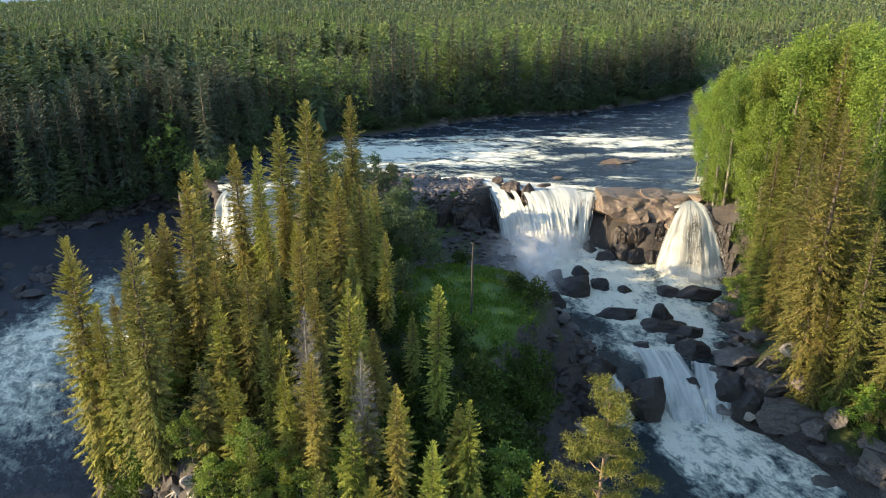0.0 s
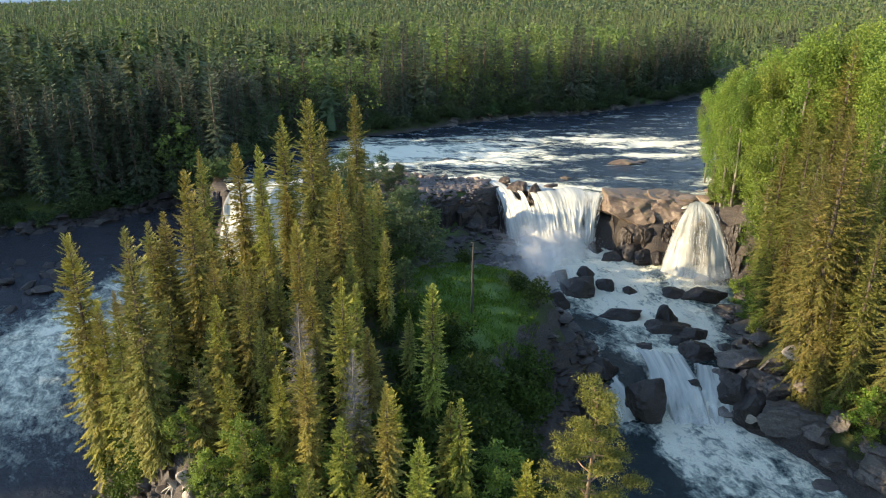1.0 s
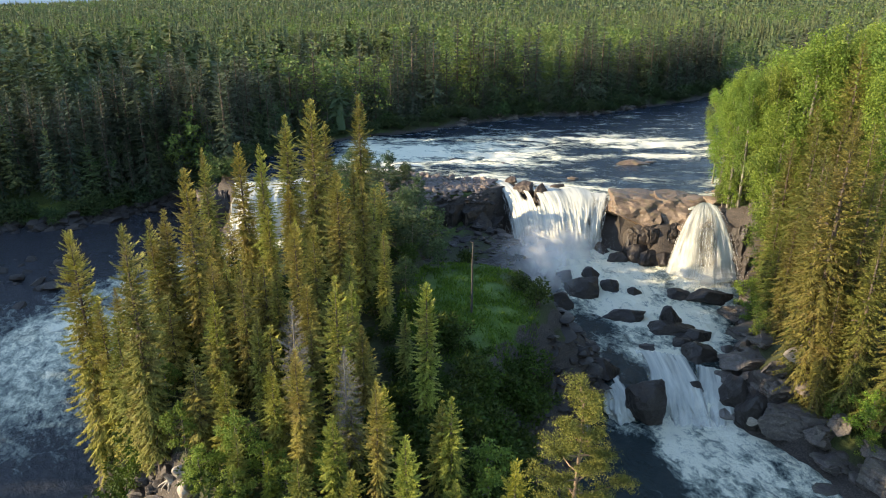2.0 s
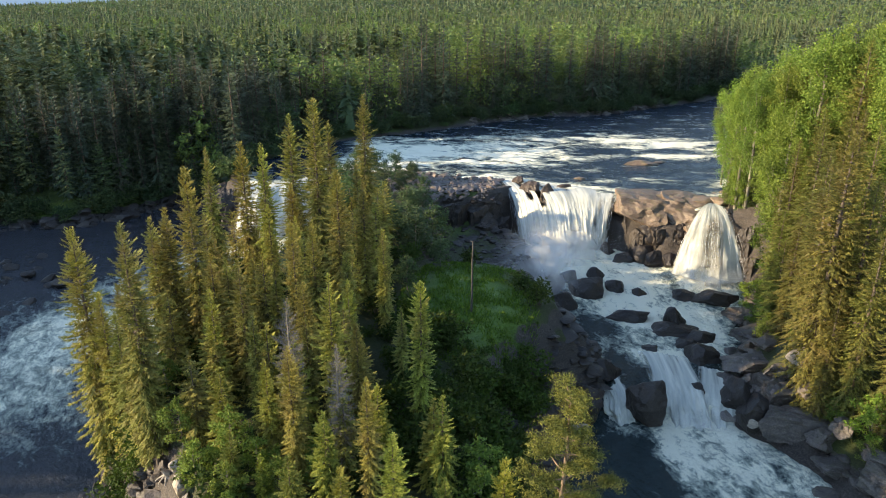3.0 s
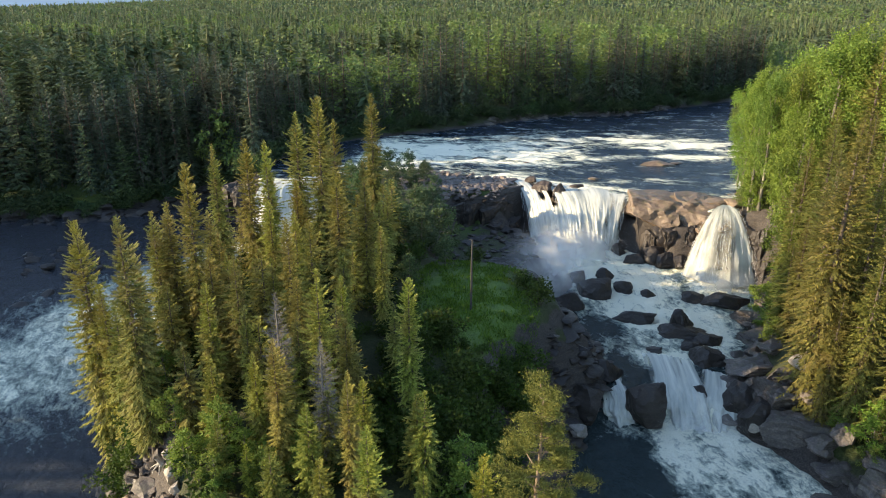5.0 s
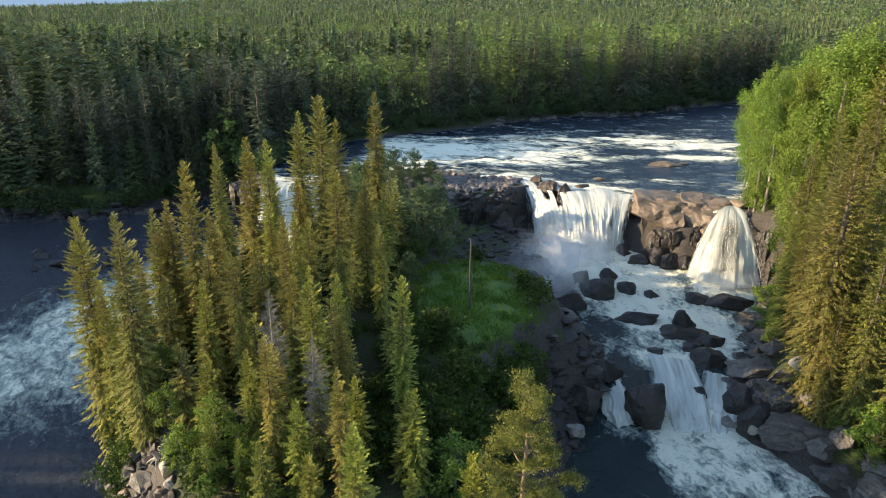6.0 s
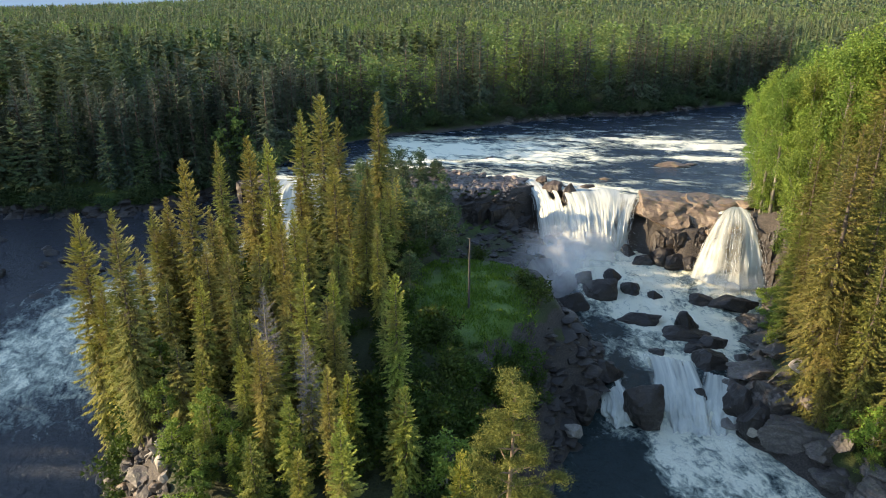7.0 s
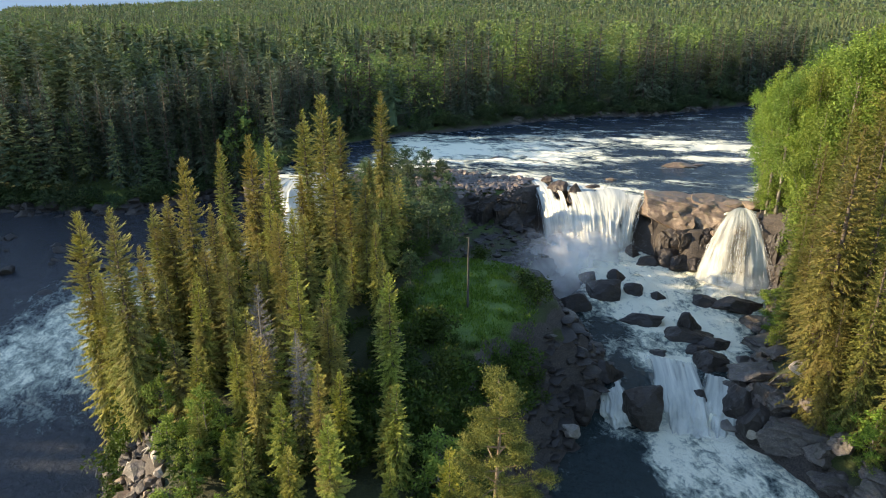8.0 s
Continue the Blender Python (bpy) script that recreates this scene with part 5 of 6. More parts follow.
# ---- rocks ----
def rock_mesh(name, seed, mat, subdivisions=3, cuts=11, block=False, worn=0.0, faces=()):
    """A boulder: a ball cut by planes, edges worn, surface rough. block: split along joints into a squarish block."""
    rng = random.Random(seed)
    bm = bmesh.new()
    bmesh.ops.create_icosphere(bm, subdivisions=subdivisions, radius=1.0)
    planes = [(Vector(n).normalized(), d) for n, d in faces]
    if block:
        for a in range(3):
            for s in (-1, 1):
                n = Vector((0, 0, 0))
                n[a] = s
                planes.append(((n + Vector((rng.gauss(0, 0.16), rng.gauss(0, 0.16), rng.gauss(0, 0.16)))).normalized(), rng.uniform(0.55, 0.7)))
    for _ in range(cuts):
        planes.append((Vector((rng.gauss(0, 1), rng.gauss(0, 1), rng.gauss(0, 1))).normalized(), rng.uniform(0.58, 0.85) + worn))
    off = Vector((seed * 3.1, seed * 1.7, 0))
    for v in bm.verts:
        p = v.co * (1.25 - worn)
        for n, d in planes:
            k = p.dot(n) - d
            if k > 0:
                p = p - n * k
        ledge = 0.0
        if block:
            step = p.z * 2.6 + 0.7 * noise.noise(p * 1.3 + off)
            ledge = 0.1 * (abs((step % 1.0) - 0.5) - 0.25) - 0.07 * max(0.0, 1 - abs(noise.noise(p * Vector((2.2, 2.2, 0.5)) + off)) * 9)
        v.co = p + p.normalized() * (0.11 * noise.noise(p * 2.0 + off) + 0.055 * noise.noise(p * 5.5 + off) + 0.03 * noise.noise(p * 12 + off) + ledge)
    me = bpy.data.meshes.new(name)
    bm.to_mesh(me)
    bm.free()
    me.materials.append(mat)
    me.polygons.foreach_set("use_smooth", np.full(len(me.polygons), False))
    return me


BIG_DARK = [rock_mesh("boulder", 10 + k, ROCK_DARK, 4, 11, worn=0.06) for k in range(5)]
BIG_GREY = [rock_mesh("boulder", 20 + k, ROCK_GREY, 5, 5, True) for k in range(5)]
CLIFF = [rock_mesh("cliff_block", 14 + k, ROCK_DARK, 5, 4, True) for k in range(5)]
BIG_WARM = [rock_mesh("boulder", 30 + k, ROCK_WARM, 5, 4, True) for k in range(3)]
OVERHANG = [rock_mesh("brown_rock_mass", 33 + k, ROCK_WARM, 5, 2, worn=0.0, faces=(((-0.5, -0.35, -0.8), 0.42 + 0.08 * k), ((-0.15, -0.85, 0.35), 0.62), ((0.05, 0.05, 1), 0.5), ((-1, -0.1, 0.15), 0.68), ((1, -0.25, 0.1), 0.66), ((0.05, -0.55, 0.8), 0.55), ((0, 0, -1), 0.6))) for k in range(2)]
WARM_ROUND = [rock_mesh("boulder", 37 + k, ROCK_WET, 4, 9, worn=0.1) for k in range(3)]
PALE = [rock_mesh("pale_rock", 36 + k, ROCK_PALE, 3) for k in range(2)]
SMALL_BAR = [rock_mesh("rock", 45 + k, ROCK_BAR, 2, 9) for k in range(5)]
SMALL_DARK = [rock_mesh("rock", 40 + k, ROCK_DARK, 2, 9) for k in range(5)]
SMALL_GREY = [rock_mesh("rock", 50 + k, ROCK_GREY, 2, 9) for k in range(5)]
SMALL_WARM = [rock_mesh("rock", 60 + k, ROCK_WARM, 2, 9) for k in range(4)]


def rock(name, me, x, y, z, sx, sy, sz, turn=0.0, tip=0.0, label="", group=""):
    ob = new(name, me)
    ob.matrix_basis = pose(x, y, z, tip, tip * 0.6, turn) @ Matrix.Diagonal((sx, sy, sz, 1))
    return tagged(ob, label, "rock", group)


# boulders in the stream: place, half sizes, turn
for i, (x, y, z, sx, sy, sz, turn) in enumerate([
        (24.0, 114.0, -2.0, 3.3, 2.8, 2.7, 10), (17.8, 107.5, -2.6, 3.3, 2.8, 2.8, 60), (26.4, 119.5, -1.2, 2.1, 1.9, 1.7, 30), (29.3, 115.0, -1.6, 2.2, 1.8, 1.6, 80), (17.6, 115.0, -1.4, 2.4, 2.3, 2.4, 20), (21.0, 118.0, -1.0, 1.6, 1.4, 1.6, 20),
        (29.2, 103.6, -1.9, 3.6, 1.9, 1.3, 5), (36.1, 100.8, -1.4, 2.0, 1.7, 2.2, 40), (35.2, 98.4, -2.2, 4.3, 2.0, 1.5, 0), (39.6, 96.5, -2.0, 2.3, 1.7, 1.2, 25), (27.0, 78.2, -2.6, 2.7, 2.2, 2.9, 12), (18.4, 78.2, -3.0, 2.9, 2.4, 2.7, 0),
        (22.3, 84.0, -1.5, 2.3, 1.8, 1.7, 40), (37.6, 90.0, -2.2, 3.0, 2.2, 1.9, 20), (39.6, 79.2, -2.2, 2.0, 2.2, 3.0, 15), (40.0, 76.4, -3.0, 2.0, 1.8, 2.6, 70), (34.4, 82.0, -2.9, 0.7, 1.2, 1.4, 30), (33.2, 113.0, -1.7, 1.6, 1.3, 1.0, 10), (40.5, 112.0, -1.6, 2.4, 1.5, 1.2, 0), (46.0, 110.5, -1.2, 3.6, 2.0, 1.4, 10), (36.5, 127.5, 0.2, 2.2, 2.0, 2.4, 0), (32.5, 127.0, -0.2, 2.4, 1.8, 1.5, 30), (30.0, 130.0, 0.3, 1.5, 1.4, 1.7, 30), (36.6, 94.0, -2.4, 2.6, 1.6, 1.2, 70), (31.0, 93.0, -2.6, 2.0, 1.5, 1.0, 70)]):
    rock("boulder", BIG_DARK[i % 5], x, y, z, sx * 1.08, sy * 1.08, sz * 1.1, turn, 0, "dark wet boulder in the foaming stream", "boulders of the stream")
# the rounded brown rock mass between the two falls and the broken rock below it
for i, (x, y, z, sx, sy, sz, turn, tip) in enumerate([(37.4, 133.4, 8.2, 8.2, 6.6, 5.6, -8, 2), (45.0, 132.0, 8.2, 6.8, 6.4, 5.6, -14, 3)]):
    rock("brown_rock_mass", OVERHANG[i], x, y, z, sx, sy, sz, turn, tip, "large lit brown rock overhanging between the two waterfalls", "brown rocks between the falls")
# Dark wet rock; its tone also stands in for the recess's shade.
for i, (x, y, z, sx, sy, sz, turn) in enumerate([(39.4, 129.8, 3.4, 4.0, 2.2, 3.6, 15), (44.4, 128.2, 3.2, 3.0, 2.0, 3.8, 60), (36.8, 133.6, 4.0, 4.2, 2.2, 4.4, 10), (43.0, 129.6, 4.6, 3.4, 2.2, 3.8, 40), (40.6, 127.6, 2.2, 2.6, 2.4, 3.2, 0), (42.4, 127.6, 4.2, 2.6, 2.2, 2.6, 30), (38.0, 125.3, 0.6, 2.4, 2.0, 1.9, 50), (41.2, 123.6, 0.8, 2.2, 1.8, 1.6, 10), (35.6, 130.0, 2.6, 1.5, 1.4, 2.4, 20)]):
    rock("boulder", BIG_DARK[i % 5], x, y, z, sx, sy, sz, turn, 0, "broken brown rock below the overhang", "brown rocks between the falls")
# rocks standing in the crest of the falls and in the upper river
for i, (x, y, z, sx, sy, sz, turn) in enumerate([(15.2, 143.4, 9.3, 2.1, 1.8, 1.9, 10), (18.8, 140.6, 8.4, 1.5, 1.4, 2.6, 40), (22.6, 143.6, 10.0, 1.6, 1.0, 0.9, 0), (12.6, 148.6, 10.4, 1.2, 1.0, 0.9, 20), (48.2, 133.0, 10.6, 2.6, 1.6, 0.8, 0), (44.6, 169.0, 10.5, 3.4, 1.6, 0.8, 0), (49.5, 171.0, 10.3, 2.0, 1.0, 0.6, 30), (51.5, 131.5, 10.9, 1.8, 1.4, 1.0, 60), (43.0, 136.0, 10.6, 2.4, 1.2, 0.6, 0), (27.5, 152.0, 10.2, 1.6, 0.9, 0.6, 0), (36.5, 141.0, 10.3, 2.6, 0.9, 0.5, 0), (-1.0, 172.0, 10.2, 1.2, 0.8, 0.6, 0), (12.0, 168.0, 10.2, 1.0, 0.7, 0.55, 0)]):
    rock("boulder", (SMALL_WARM if i > 3 else WARM_ROUND)[i % 3], x, y, z, sx * 1.2, sy * 1.2, sz * 1.2, turn, 0, "brown rock breaking the water at the crest", "rocks of the crest")
rock("fall_ledge", BIG_WARM[1], 47.0, 124.2, 3.6, 5.0, 3.0, 6.0, 10, 0, "wet brown ledge behind the thin waterfall", "brown rocks between the falls")
# cliff blocks beside the big fall
for i, (x, y, z, sx, sy, sz, turn) in enumerate([(6.4, 141.6, 5.0, 2.8, 2.4, 4.4, 10), (3.4, 138.2, 4.4, 3.4, 2.6, 4.6, 30), (8.0, 138.5, 2.2, 2.6, 2.4, 3.0, 0), (-0.5, 136.8, 5.2, 3.2, 2.4, 3.9, 50), (9.4, 134.5, 0.6, 2.4, 2.2, 2.4, 20), (5.5, 135.0, 2.4, 3.0, 2.4, 3.2, 70), (11.6, 128.5, -0.4, 2.3, 2.3, 2.0, 20), (5.0, 139.2, 7.4, 2.6, 2.0, 2.2, 15), (9.0, 127.0, 1.4, 2.6, 2.6, 2.4, 40), (-3.6, 136.6, 5.6, 2.8, 2.2, 3.4, 5), (-6.8, 136.4, 5.4, 2.8, 2.4, 3.4, 35), (2.0, 133.0, 2.0, 3.0, 2.6, 2.4, 15), (6.0, 124.0, 1.8, 3.2, 2.8, 2.2, 60), (10.5, 119.0, 0.4, 2.6, 2.4, 2.2, 20), (1.5, 126.0, 2.6, 2.6, 2.6, 1.8, 80), (7.5, 113.0, 2.6, 3.0, 2.8, 2.2, 30), (12.6, 111.0, -0.4, 2.4, 2.2, 1.8, 10), (53.4, 121.0, 4.5, 2.4, 2.4, 4.4, 0), (53.6, 117.5, 2.0, 2.2, 2.2, 3.2, 30), (52.6, 125.6, 8.0, 1.8, 2.0, 3.6, 60), (40.4, 127.0, 4.2, 3.2, 1.9, 3.6, 20), (43.6, 126.6, 4.6, 3.0, 1.9, 3.6, 70), (37.4, 129.4, 3.6, 2.6, 1.8, 3.2, 40), (54.0, 120.4, 5.4, 2.4, 2.2, 4.8, 25), (54.6, 126.4, 7.6, 2.4, 2.4, 3.6, 50), (-52.0, 141.0, 5.2, 3.0, 2.4, 5.0, 10), (-55.4, 144.0, 6.0, 3.0, 2.6, 4.6, 40)]):
    rock("cliff_block", CLIFF[i % 5], x, y, z, sx * 1.2, sy * 1.2, sz * 1.15, turn, 0, "dark layered cliff block beside the waterfall", "cliff blocks")
# blocks and slabs of the steep bank
for i, (x, y, z, sx, sy, sz, turn, tip) in enumerate([(42.2, 77.2, 0.2, 3.6, 2.6, 2.9, 8, 0), (42.6, 73.6, -1.6, 4.4, 2.4, 2.5, -12, 0), (44.9, 70.4, -1.4, 1.9, 1.6, 1.3, 20, 5), (45.6, 66.8, -3.2, 3.6, 2.0, 1.2, -5, 6), (47.2, 62.6, -1.6, 2.4, 2.2, 1.9, 30, 8), (48.6, 64.2, 0.0, 3.0, 1.3, 0.9, -25, 12), (47.6, 59.0, -2.2, 2.4, 2.0, 1.8, 10, 5), (42.0, 85.0, 0.4, 4.6, 3.0, 1.3, 10, 4), (44.6, 87.2, 2.2, 3.0, 2.0, 0.9, 20, 8), (44.6, 93.0, 0.8, 4.2, 2.2, 1.0, 15, 5), (46.4, 101.5, 0.4, 3.2, 2.4, 1.3, 40, 4), (40.2, 80.2, -0.6, 2.8, 2.2, 2.1, 40, 0), (46.6, 69.6, 0.6, 2.2, 1.6, 1.4, 50, 10), (45.0, 74.6, 2.0, 2.2, 1.8, 1.5, 0, 8), (50.4, 58.5, -1.0, 2.6, 2.0, 1.6, 45, 8), (43.6, 80.6, 1.6, 2.4, 1.8, 1.4, 70, 6), (49.6, 106.5, 0.6, 3.0, 2.0, 1.6, 60, 4)]):
    rock("bank_slab", BIG_GREY[i % 5], x + 0.9, y, z - 0.15, sx * 1.02, sy * 1.05, sz * 1.08, turn, tip, "grey layered rock block on the steep bank", "rock blocks of the steep bank")
for x, y, z, s in ((45.4, 76.9, 5.2, 1.7), (39.6, 74.6, -2.8, 0.6), (17.6, 71.4, -2.8, 1.0), (-21.4, 47.4, height(-21.4, 47.4) + 0.3, 0.66), (-20.6, 46.2, height(-20.6, 46.2) + 0.2, 0.78), (-19.8, 44.8, height(-19.8, 44.8) + 0.2, 0.66), (-22.4, 48.8, height(-22.4, 48.8) + 0.3, 0.54)):
    rock("pale_rock", PALE[int(x) % 2], x, y, z, s * 1.3, s, s, x * 40, 10, "pale bare rock at the edge of the trees", "pale rocks")


def rock_field(meshes, n, inside, seed, size, label, group, box, flat=(0.5, 0.9), sink=0.15, joined=""):
    rng = random.Random(seed)
    cx = np.array([rng.uniform(box[0], box[1]) for _ in range(n * 25)])
    cy = np.array([rng.uniform(box[2], box[3]) for _ in range(n * 25)])
    cz = ground_z(cx, cy)
    ok, count = inside(cx, cy, cz), 0
    bm = bmesh.new()
    for x, y, z, o in zip(cx, cy, cz, ok):
        if o and count < n:
            count += 1
            s = size[0] + (size[1] - size[0]) * rng.random() ** 2.2
            f = rng.uniform(*flat)
            me, zz = rng.choice(meshes), z + s * f * (0.5 - sink)
            sx, sy, turn, tip = s * rng.uniform(0.9, 1.5), s * rng.uniform(0.8, 1.2), rng.uniform(0, 360), rng.uniform(-14, 14)
            if joined:
                first = len(bm.verts)
                bm.from_mesh(me)
                bm.verts.ensure_lookup_table()
                m = pose(x, y, zz, tip, tip * 0.6, turn) @ Matrix.Diagonal((sx, sy, s * f, 1))
                for v in bm.verts[first:]:
                    v.co = m @ v.co
            else:
                rock("rock", me, x, y, zz, sx, sy, s * f, turn, tip, label, group)
    if joined:
        out = bpy.data.meshes.new(joined)
        bm.to_mesh(out)
        out.materials.append(meshes[0].materials[0])
        tagged(new(joined, out), label, "stones", kind="stuff")
    bm.free()


rock_field(SMALL_BAR, 1150, lambda x, y, z: (away(RIVER, x, y) > -2.0) & (away(STREAM, x, y) > 0.5) & (z > 8.6) & (x + 0.3 * (150 - y) < 9), 71, (0.25, 0.85), "weathered purple grey stone on the bar above the fall", "stones of the bar", (-17, 9, 136, 161), (0.4, 0.8), joined="bar_stones")
rock_field(SMALL_DARK + SMALL_GREY[:1], 330, lambda x, y, z: (away(STREAM, x, y) > -1.8) & (away(STREAM, x, y) < 6), 72, (0.4, 1.4), "dark flat slabs on the island's rocky slope", "slabs of the island slope", (6, 24, 58, 136), (0.2, 0.5), joined="slope_slabs")
rock_field(SMALL_DARK, 560, lambda x, y, z: ((away(STREAM, x, y) > -1.0) & (away(STREAM, x, y) < 6.5)) | ((x > -4) & (y > 104) & (x < 10)), 172, (0.25, 0.9), "dark broken stone littering the rocky slope", "", (-4, 24, 56, 142), (0.25, 0.7), joined="slope_stones")
rock_field(SMALL_GREY + SMALL_DARK[:2], 90, lambda x, y, z: (away(STREAM, x, y) > -1.5) & (away(STREAM, x, y) < 5), 73, (0.4, 1.6), "grey stone among the blocks of the steep bank", "stones of the steep bank", (37, 56, 52, 122), (0.4, 0.8), joined="bank_stones")
rock_field(SMALL_DARK, 420, lambda x, y, z: (away(LEFT, x, y) > -3.5) & (away(LEFT, x, y) < 3) & (x < -58), 74, (0.4, 2.0), "dark wet stone along the shaded side channel", "stones of the side channel", (-128, -58, 132, 168), (0.4, 0.8), -0.2, joined="shore_stones")
rock_field(SMALL_DARK + SMALL_GREY[:2], 120, lambda x, y, z: (away(LEFT, x, y) < -2) & (fbm(x / 7, y / 7, 2, 91) > 0.05), 78, (0.5, 1.4), "dark wet stone standing in the shoal of the side channel", "stones of the shoal", (-112, -70, 97, 122), (0.6, 0.9), -0.6, joined="shoal_stones")
rock_field(SMALL_GREY + SMALL_DARK + SMALL_WARM[:2], 130, lambda x, y, z: (away(LEFT, x, y) > -1.2) & (away(LEFT, x, y) < 4.5) & (x > -42), 75, (0.35, 1.3), "broken brown stone at the island's foot", "stones at the island's foot", (-42, -14, 36, 70), (0.5, 0.9), -0.1)
rock_field(SMALL_GREY, 90, lambda x, y, z: (away(RIVER, x, y) > -1.0) & (away(RIVER, x, y) < 3.5), 76, (0.5, 1.3), "grey stone on the far gravel shore", "stones of the far shore", (-5, 75, 228, 285), (0.4, 0.8), 0.0, joined="far_shore_stones")
rock_field(SMALL_WARM, 60, lambda x, y, z: (away(RIVER, x, y) > -4.5) & (away(RIVER, x, y) < 1.0) & (y > 135.5), 77, (0.3, 0.9), "brown stone at the river's edge above the falls", "stones of the crest", (33, 56, 126, 145), (0.4, 0.8), -0.3, joined="crest_stones")


rock_field(SMALL_WARM[:1] + SMALL_GREY[:1] + SMALL_DARK, 80, lambda x, y, z: outcrop_at(x, y) & (z > -4.5), 79, (0.3, 0.8), "angular brown stone in the bare corner of the island", "stones at the island's foot", (-32, -17, 38, 53), (0.6, 1.0), -0.1)


# ---- bleached root plate at the island's edge ----
def root_plate(x, y, z):
    """Washed-out roots of a spruce: a short stump with bare crooked roots."""
    rng = np.random.default_rng(31)
    ob = new("root_plate")
    ob.matrix_basis = pose(x, y, z, 20, -25, 30) @ Matrix.Scale(0.7, 4)
    v, f = tube([(0, 0, -0.2), (0.05, 0, 0.7), (0, 0.05, 1.5)], [0.55, 0.36, 0.3], 9)
    child("stump", mesh_from("stump", v, f, ROOT, True), ob)
    for k in range(13):
        a, ln = k * 0.483 * 1.0 + rng.normal(0, 0.1), rng.uniform(1.0, 2.3)
        d = np.array([math.cos(a), math.sin(a), rng.uniform(-0.45, 0.05)])
        s = np.array([-d[1], d[0], 0]) * rng.normal(0, 0.25)
        v, f = tube([d * 0.2, d * ln * 0.4 + s * 0.6, d * ln * 0.75 + s - (0, 0, 0.15), d * ln + s * 0.4 - (0, 0, 0.5)], [0.17, 0.12, 0.07, 0.02], 6)
        child("root", mesh_from("root", v, f, ROOT, True), ob)
    return tagged(ob, "bleached bare roots of a spruce at the rocky edge", "tree root")


ROOT = bark("bleached_root", (0.25, 0.22, 0.18), (0.55, 0.5, 0.43), 6)
root_plate(-23.8, 49.6, height(-23.8, 49.6) + 0.4)

# ---- bare pole on the grass ----
# Weathered wood, darkened further in place of the shadow on the pole.
POLE_WOOD = bark("weathered_pole_wood_shaded", (0.03, 0.028, 0.026), (0.09, 0.082, 0.075), 7)


def wooden_pole():
    g = height(3.65, 78.8)
    ob = new("wooden_pole")
    ob.matrix_basis = pose(3.65, 78.8, g, 0.5, 0.6, 0)
    h = 19.4 - g
    v, f = tube([(0, 0, -0.8), (0.02, 0, h * 0.35), (-0.03, 0.02, h * 0.7), (0.02, 0, h)], [0.16, 0.145, 0.12, 0.09], 10)
    child("shaft", mesh_from("shaft", v, f, POLE_WOOD, True), ob)
    for z, a, ln in ((h - 0.15, 2.6, 0.45), (h - 0.8, 0.2, 0.5), (h - 1.6, 3.4, 0.3), (h - 2.6, 0.6, 0.35), (2.2, 3.2, 0.4), (2.0, 0.3, 0.25)):
        d = np.array([math.cos(a), math.sin(a), 0.35])
        v, f = tube([(0, 0, z), d * ln * 0.6 + (0, 0, z), d * ln + (0, 0, z - 0.06)], [0.04, 0.03, 0.012], 5)
        child("stub", mesh_from("stub", v, f, DEADWOOD, True), ob)
    return tagged(ob, "thin weathered bare wooden pole standing on the grass", "pole")


wooden_pole()


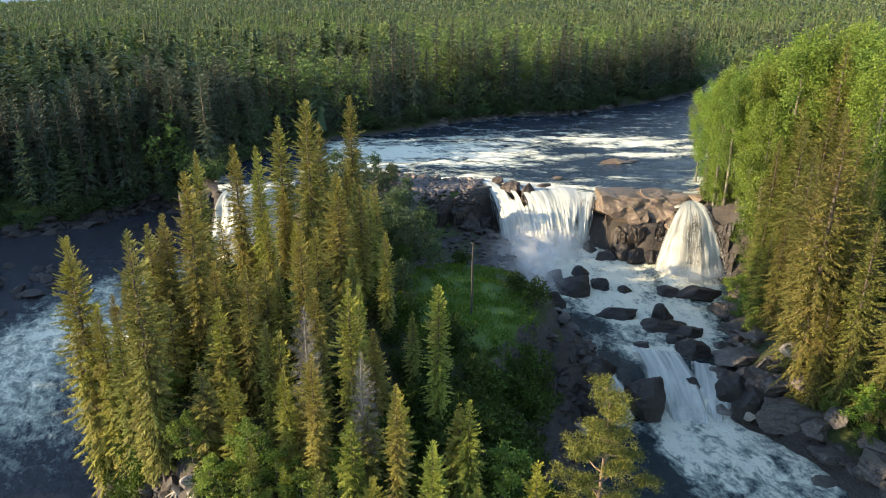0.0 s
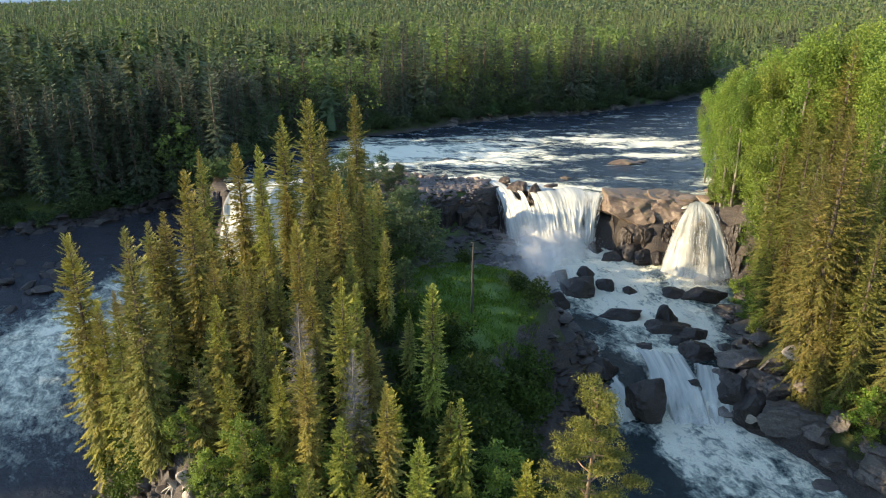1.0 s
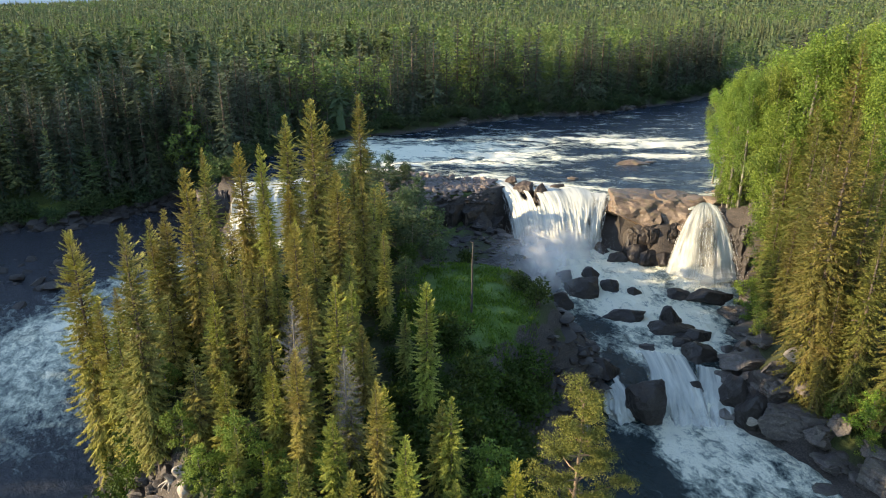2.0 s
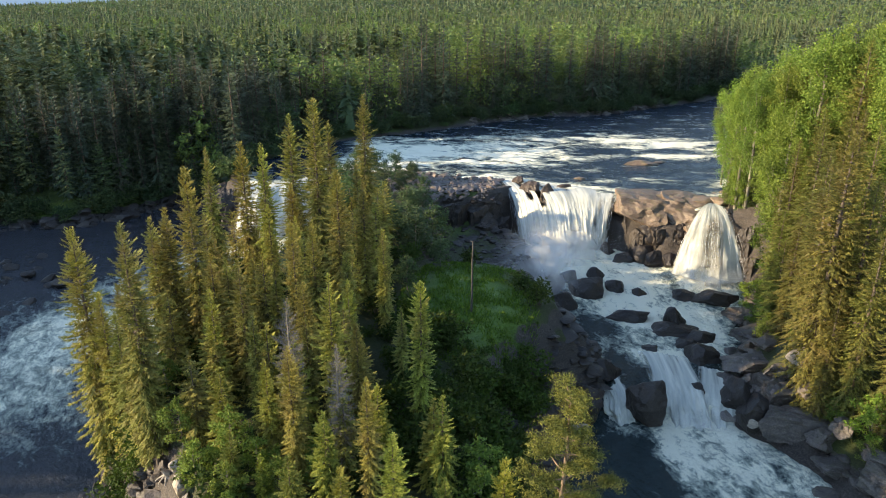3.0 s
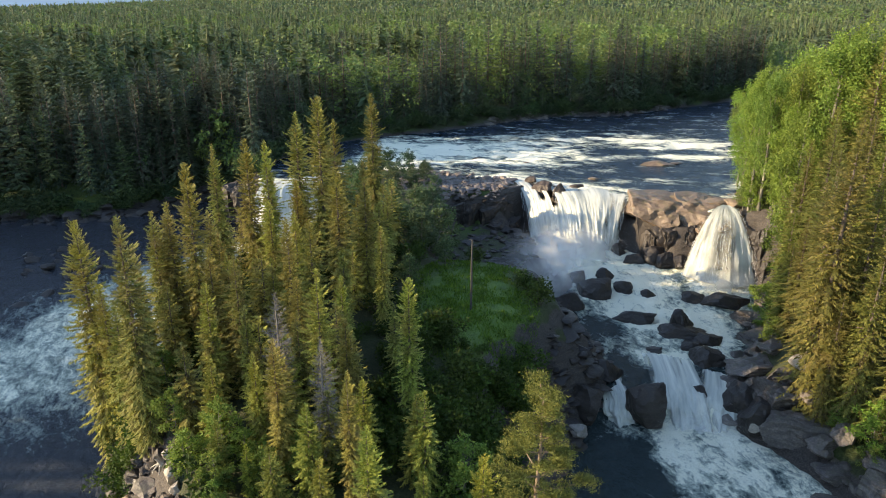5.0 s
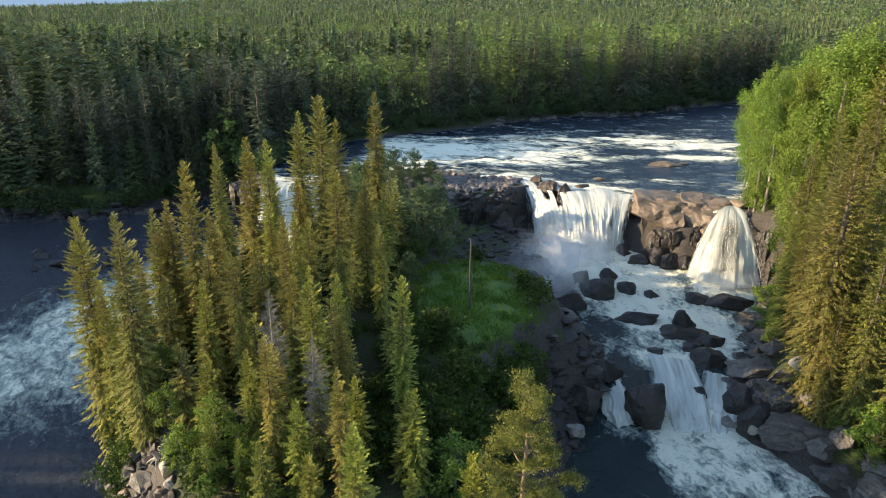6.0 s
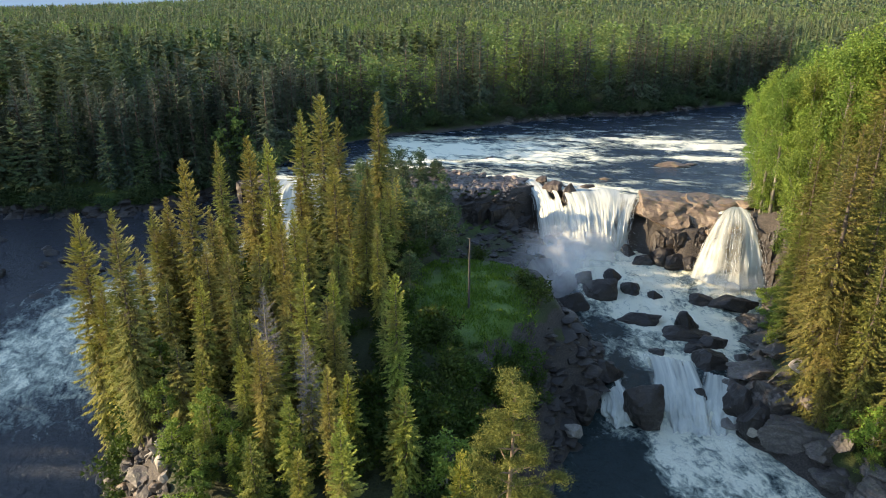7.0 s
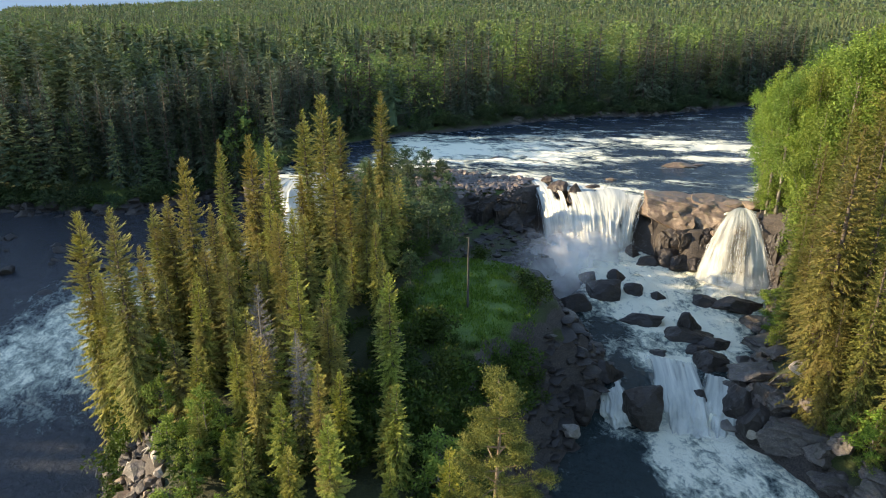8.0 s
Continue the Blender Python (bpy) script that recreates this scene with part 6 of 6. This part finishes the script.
# ---- pine ----
def pine_tree(x, y, top):
    """An old pine with an open, rounded crown: bare reddish trunk, crooked limbs and tufts of needles at their ends."""
    rng = np.random.default_rng(12)
    g = height(x, y)
    h = top - g
    ob = new("pine_tree")
    ob.matrix_basis = pose(x, y, g, 0, 0, 20)
    spine = [(0, 0, -1), (0.1, 0.05, h * 0.3), (-0.1, 0.1, h * 0.6), (0.05, 0, h * 0.82), (0.12, 0.05, h * 0.97)]
    v, f = tube(spine, [0.27, 0.22, 0.17, 0.1, 0.03], 10)
    child("trunk", mesh_from("trunk", v, f, BARK_PINE, True), ob)
    P, D = [], []
    for k in range(46):
        t = 0.36 + 0.62 * (k + rng.random()) / 46
        a = k * 2.399 + rng.normal(0, 0.3)
        profile = min(1.0, (1 - t) / 0.6 + 0.12) * (0.62 + 0.38 * min(1, (t - 0.3) / 0.15))
        ln = 4.5 * profile * rng.uniform(0.6, 1.1)
        out = np.array([math.cos(a), math.sin(a), 0])
        base = np.array([0, 0, h * t])
        droop = lerp(-0.12, 0.5, (t - 0.36) / 0.62)
        side = np.array([-out[1], out[0], 0]) * rng.normal(0, 0.2) * ln
        mid, end = base + out * ln * 0.5 + side * 0.6 + (0, 0, ln * (droop * 0.3 + 0.05)), base + out * ln + side + (0, 0, ln * droop * 0.8 + 0.25)
        v, f = tube([base, lerp(base, mid, 0.5) + rng.normal(0, 0.06, 3), mid, end], [0.075, 0.06, 0.045, 0.015], 5)
        child("limb", mesh_from("limb", v, f, BARK_PINE if t > 0.45 else DEADWOOD, True), ob)
        n = int(7 + ln * 5.0)
        for j in range(n):
            s = rng.uniform(0.45, 1.08)
            c = lerp(mid, end, (s - 0.35) / 0.65) if s > 0.5 else lerp(base, mid, s / 0.5)
            c = c + rng.normal(0, 1, 3) * np.array([0.38, 0.38, 0.09]) + (0, 0, 0.12)
            m = 66
            d = rng.normal(0, 1, (m, 3)) * np.array([1, 1, 0.7]) + np.array([0, 0, 0.7]) + out * 0.4
            d /= np.linalg.norm(d, axis=1, keepdims=True)
            P.append(c + rng.normal(0, 1, (m, 3)) * np.array([0.24, 0.24, 0.1]))
            D.append(d)
    P, D = np.concatenate(P), np.concatenate(D)
    v, f = blades(P, D, rng.uniform(0.15, 0.26, len(P)), rng.uniform(0.02, 0.034, len(P)), rng)
    child("crown", mesh_from("crown", v, f, PINE), ob, "golden green needle tufts")
    return tagged(ob, "old pine with open golden crown and reddish trunk", "tree")


pine_tree(11.1, 38.9, 22.9)
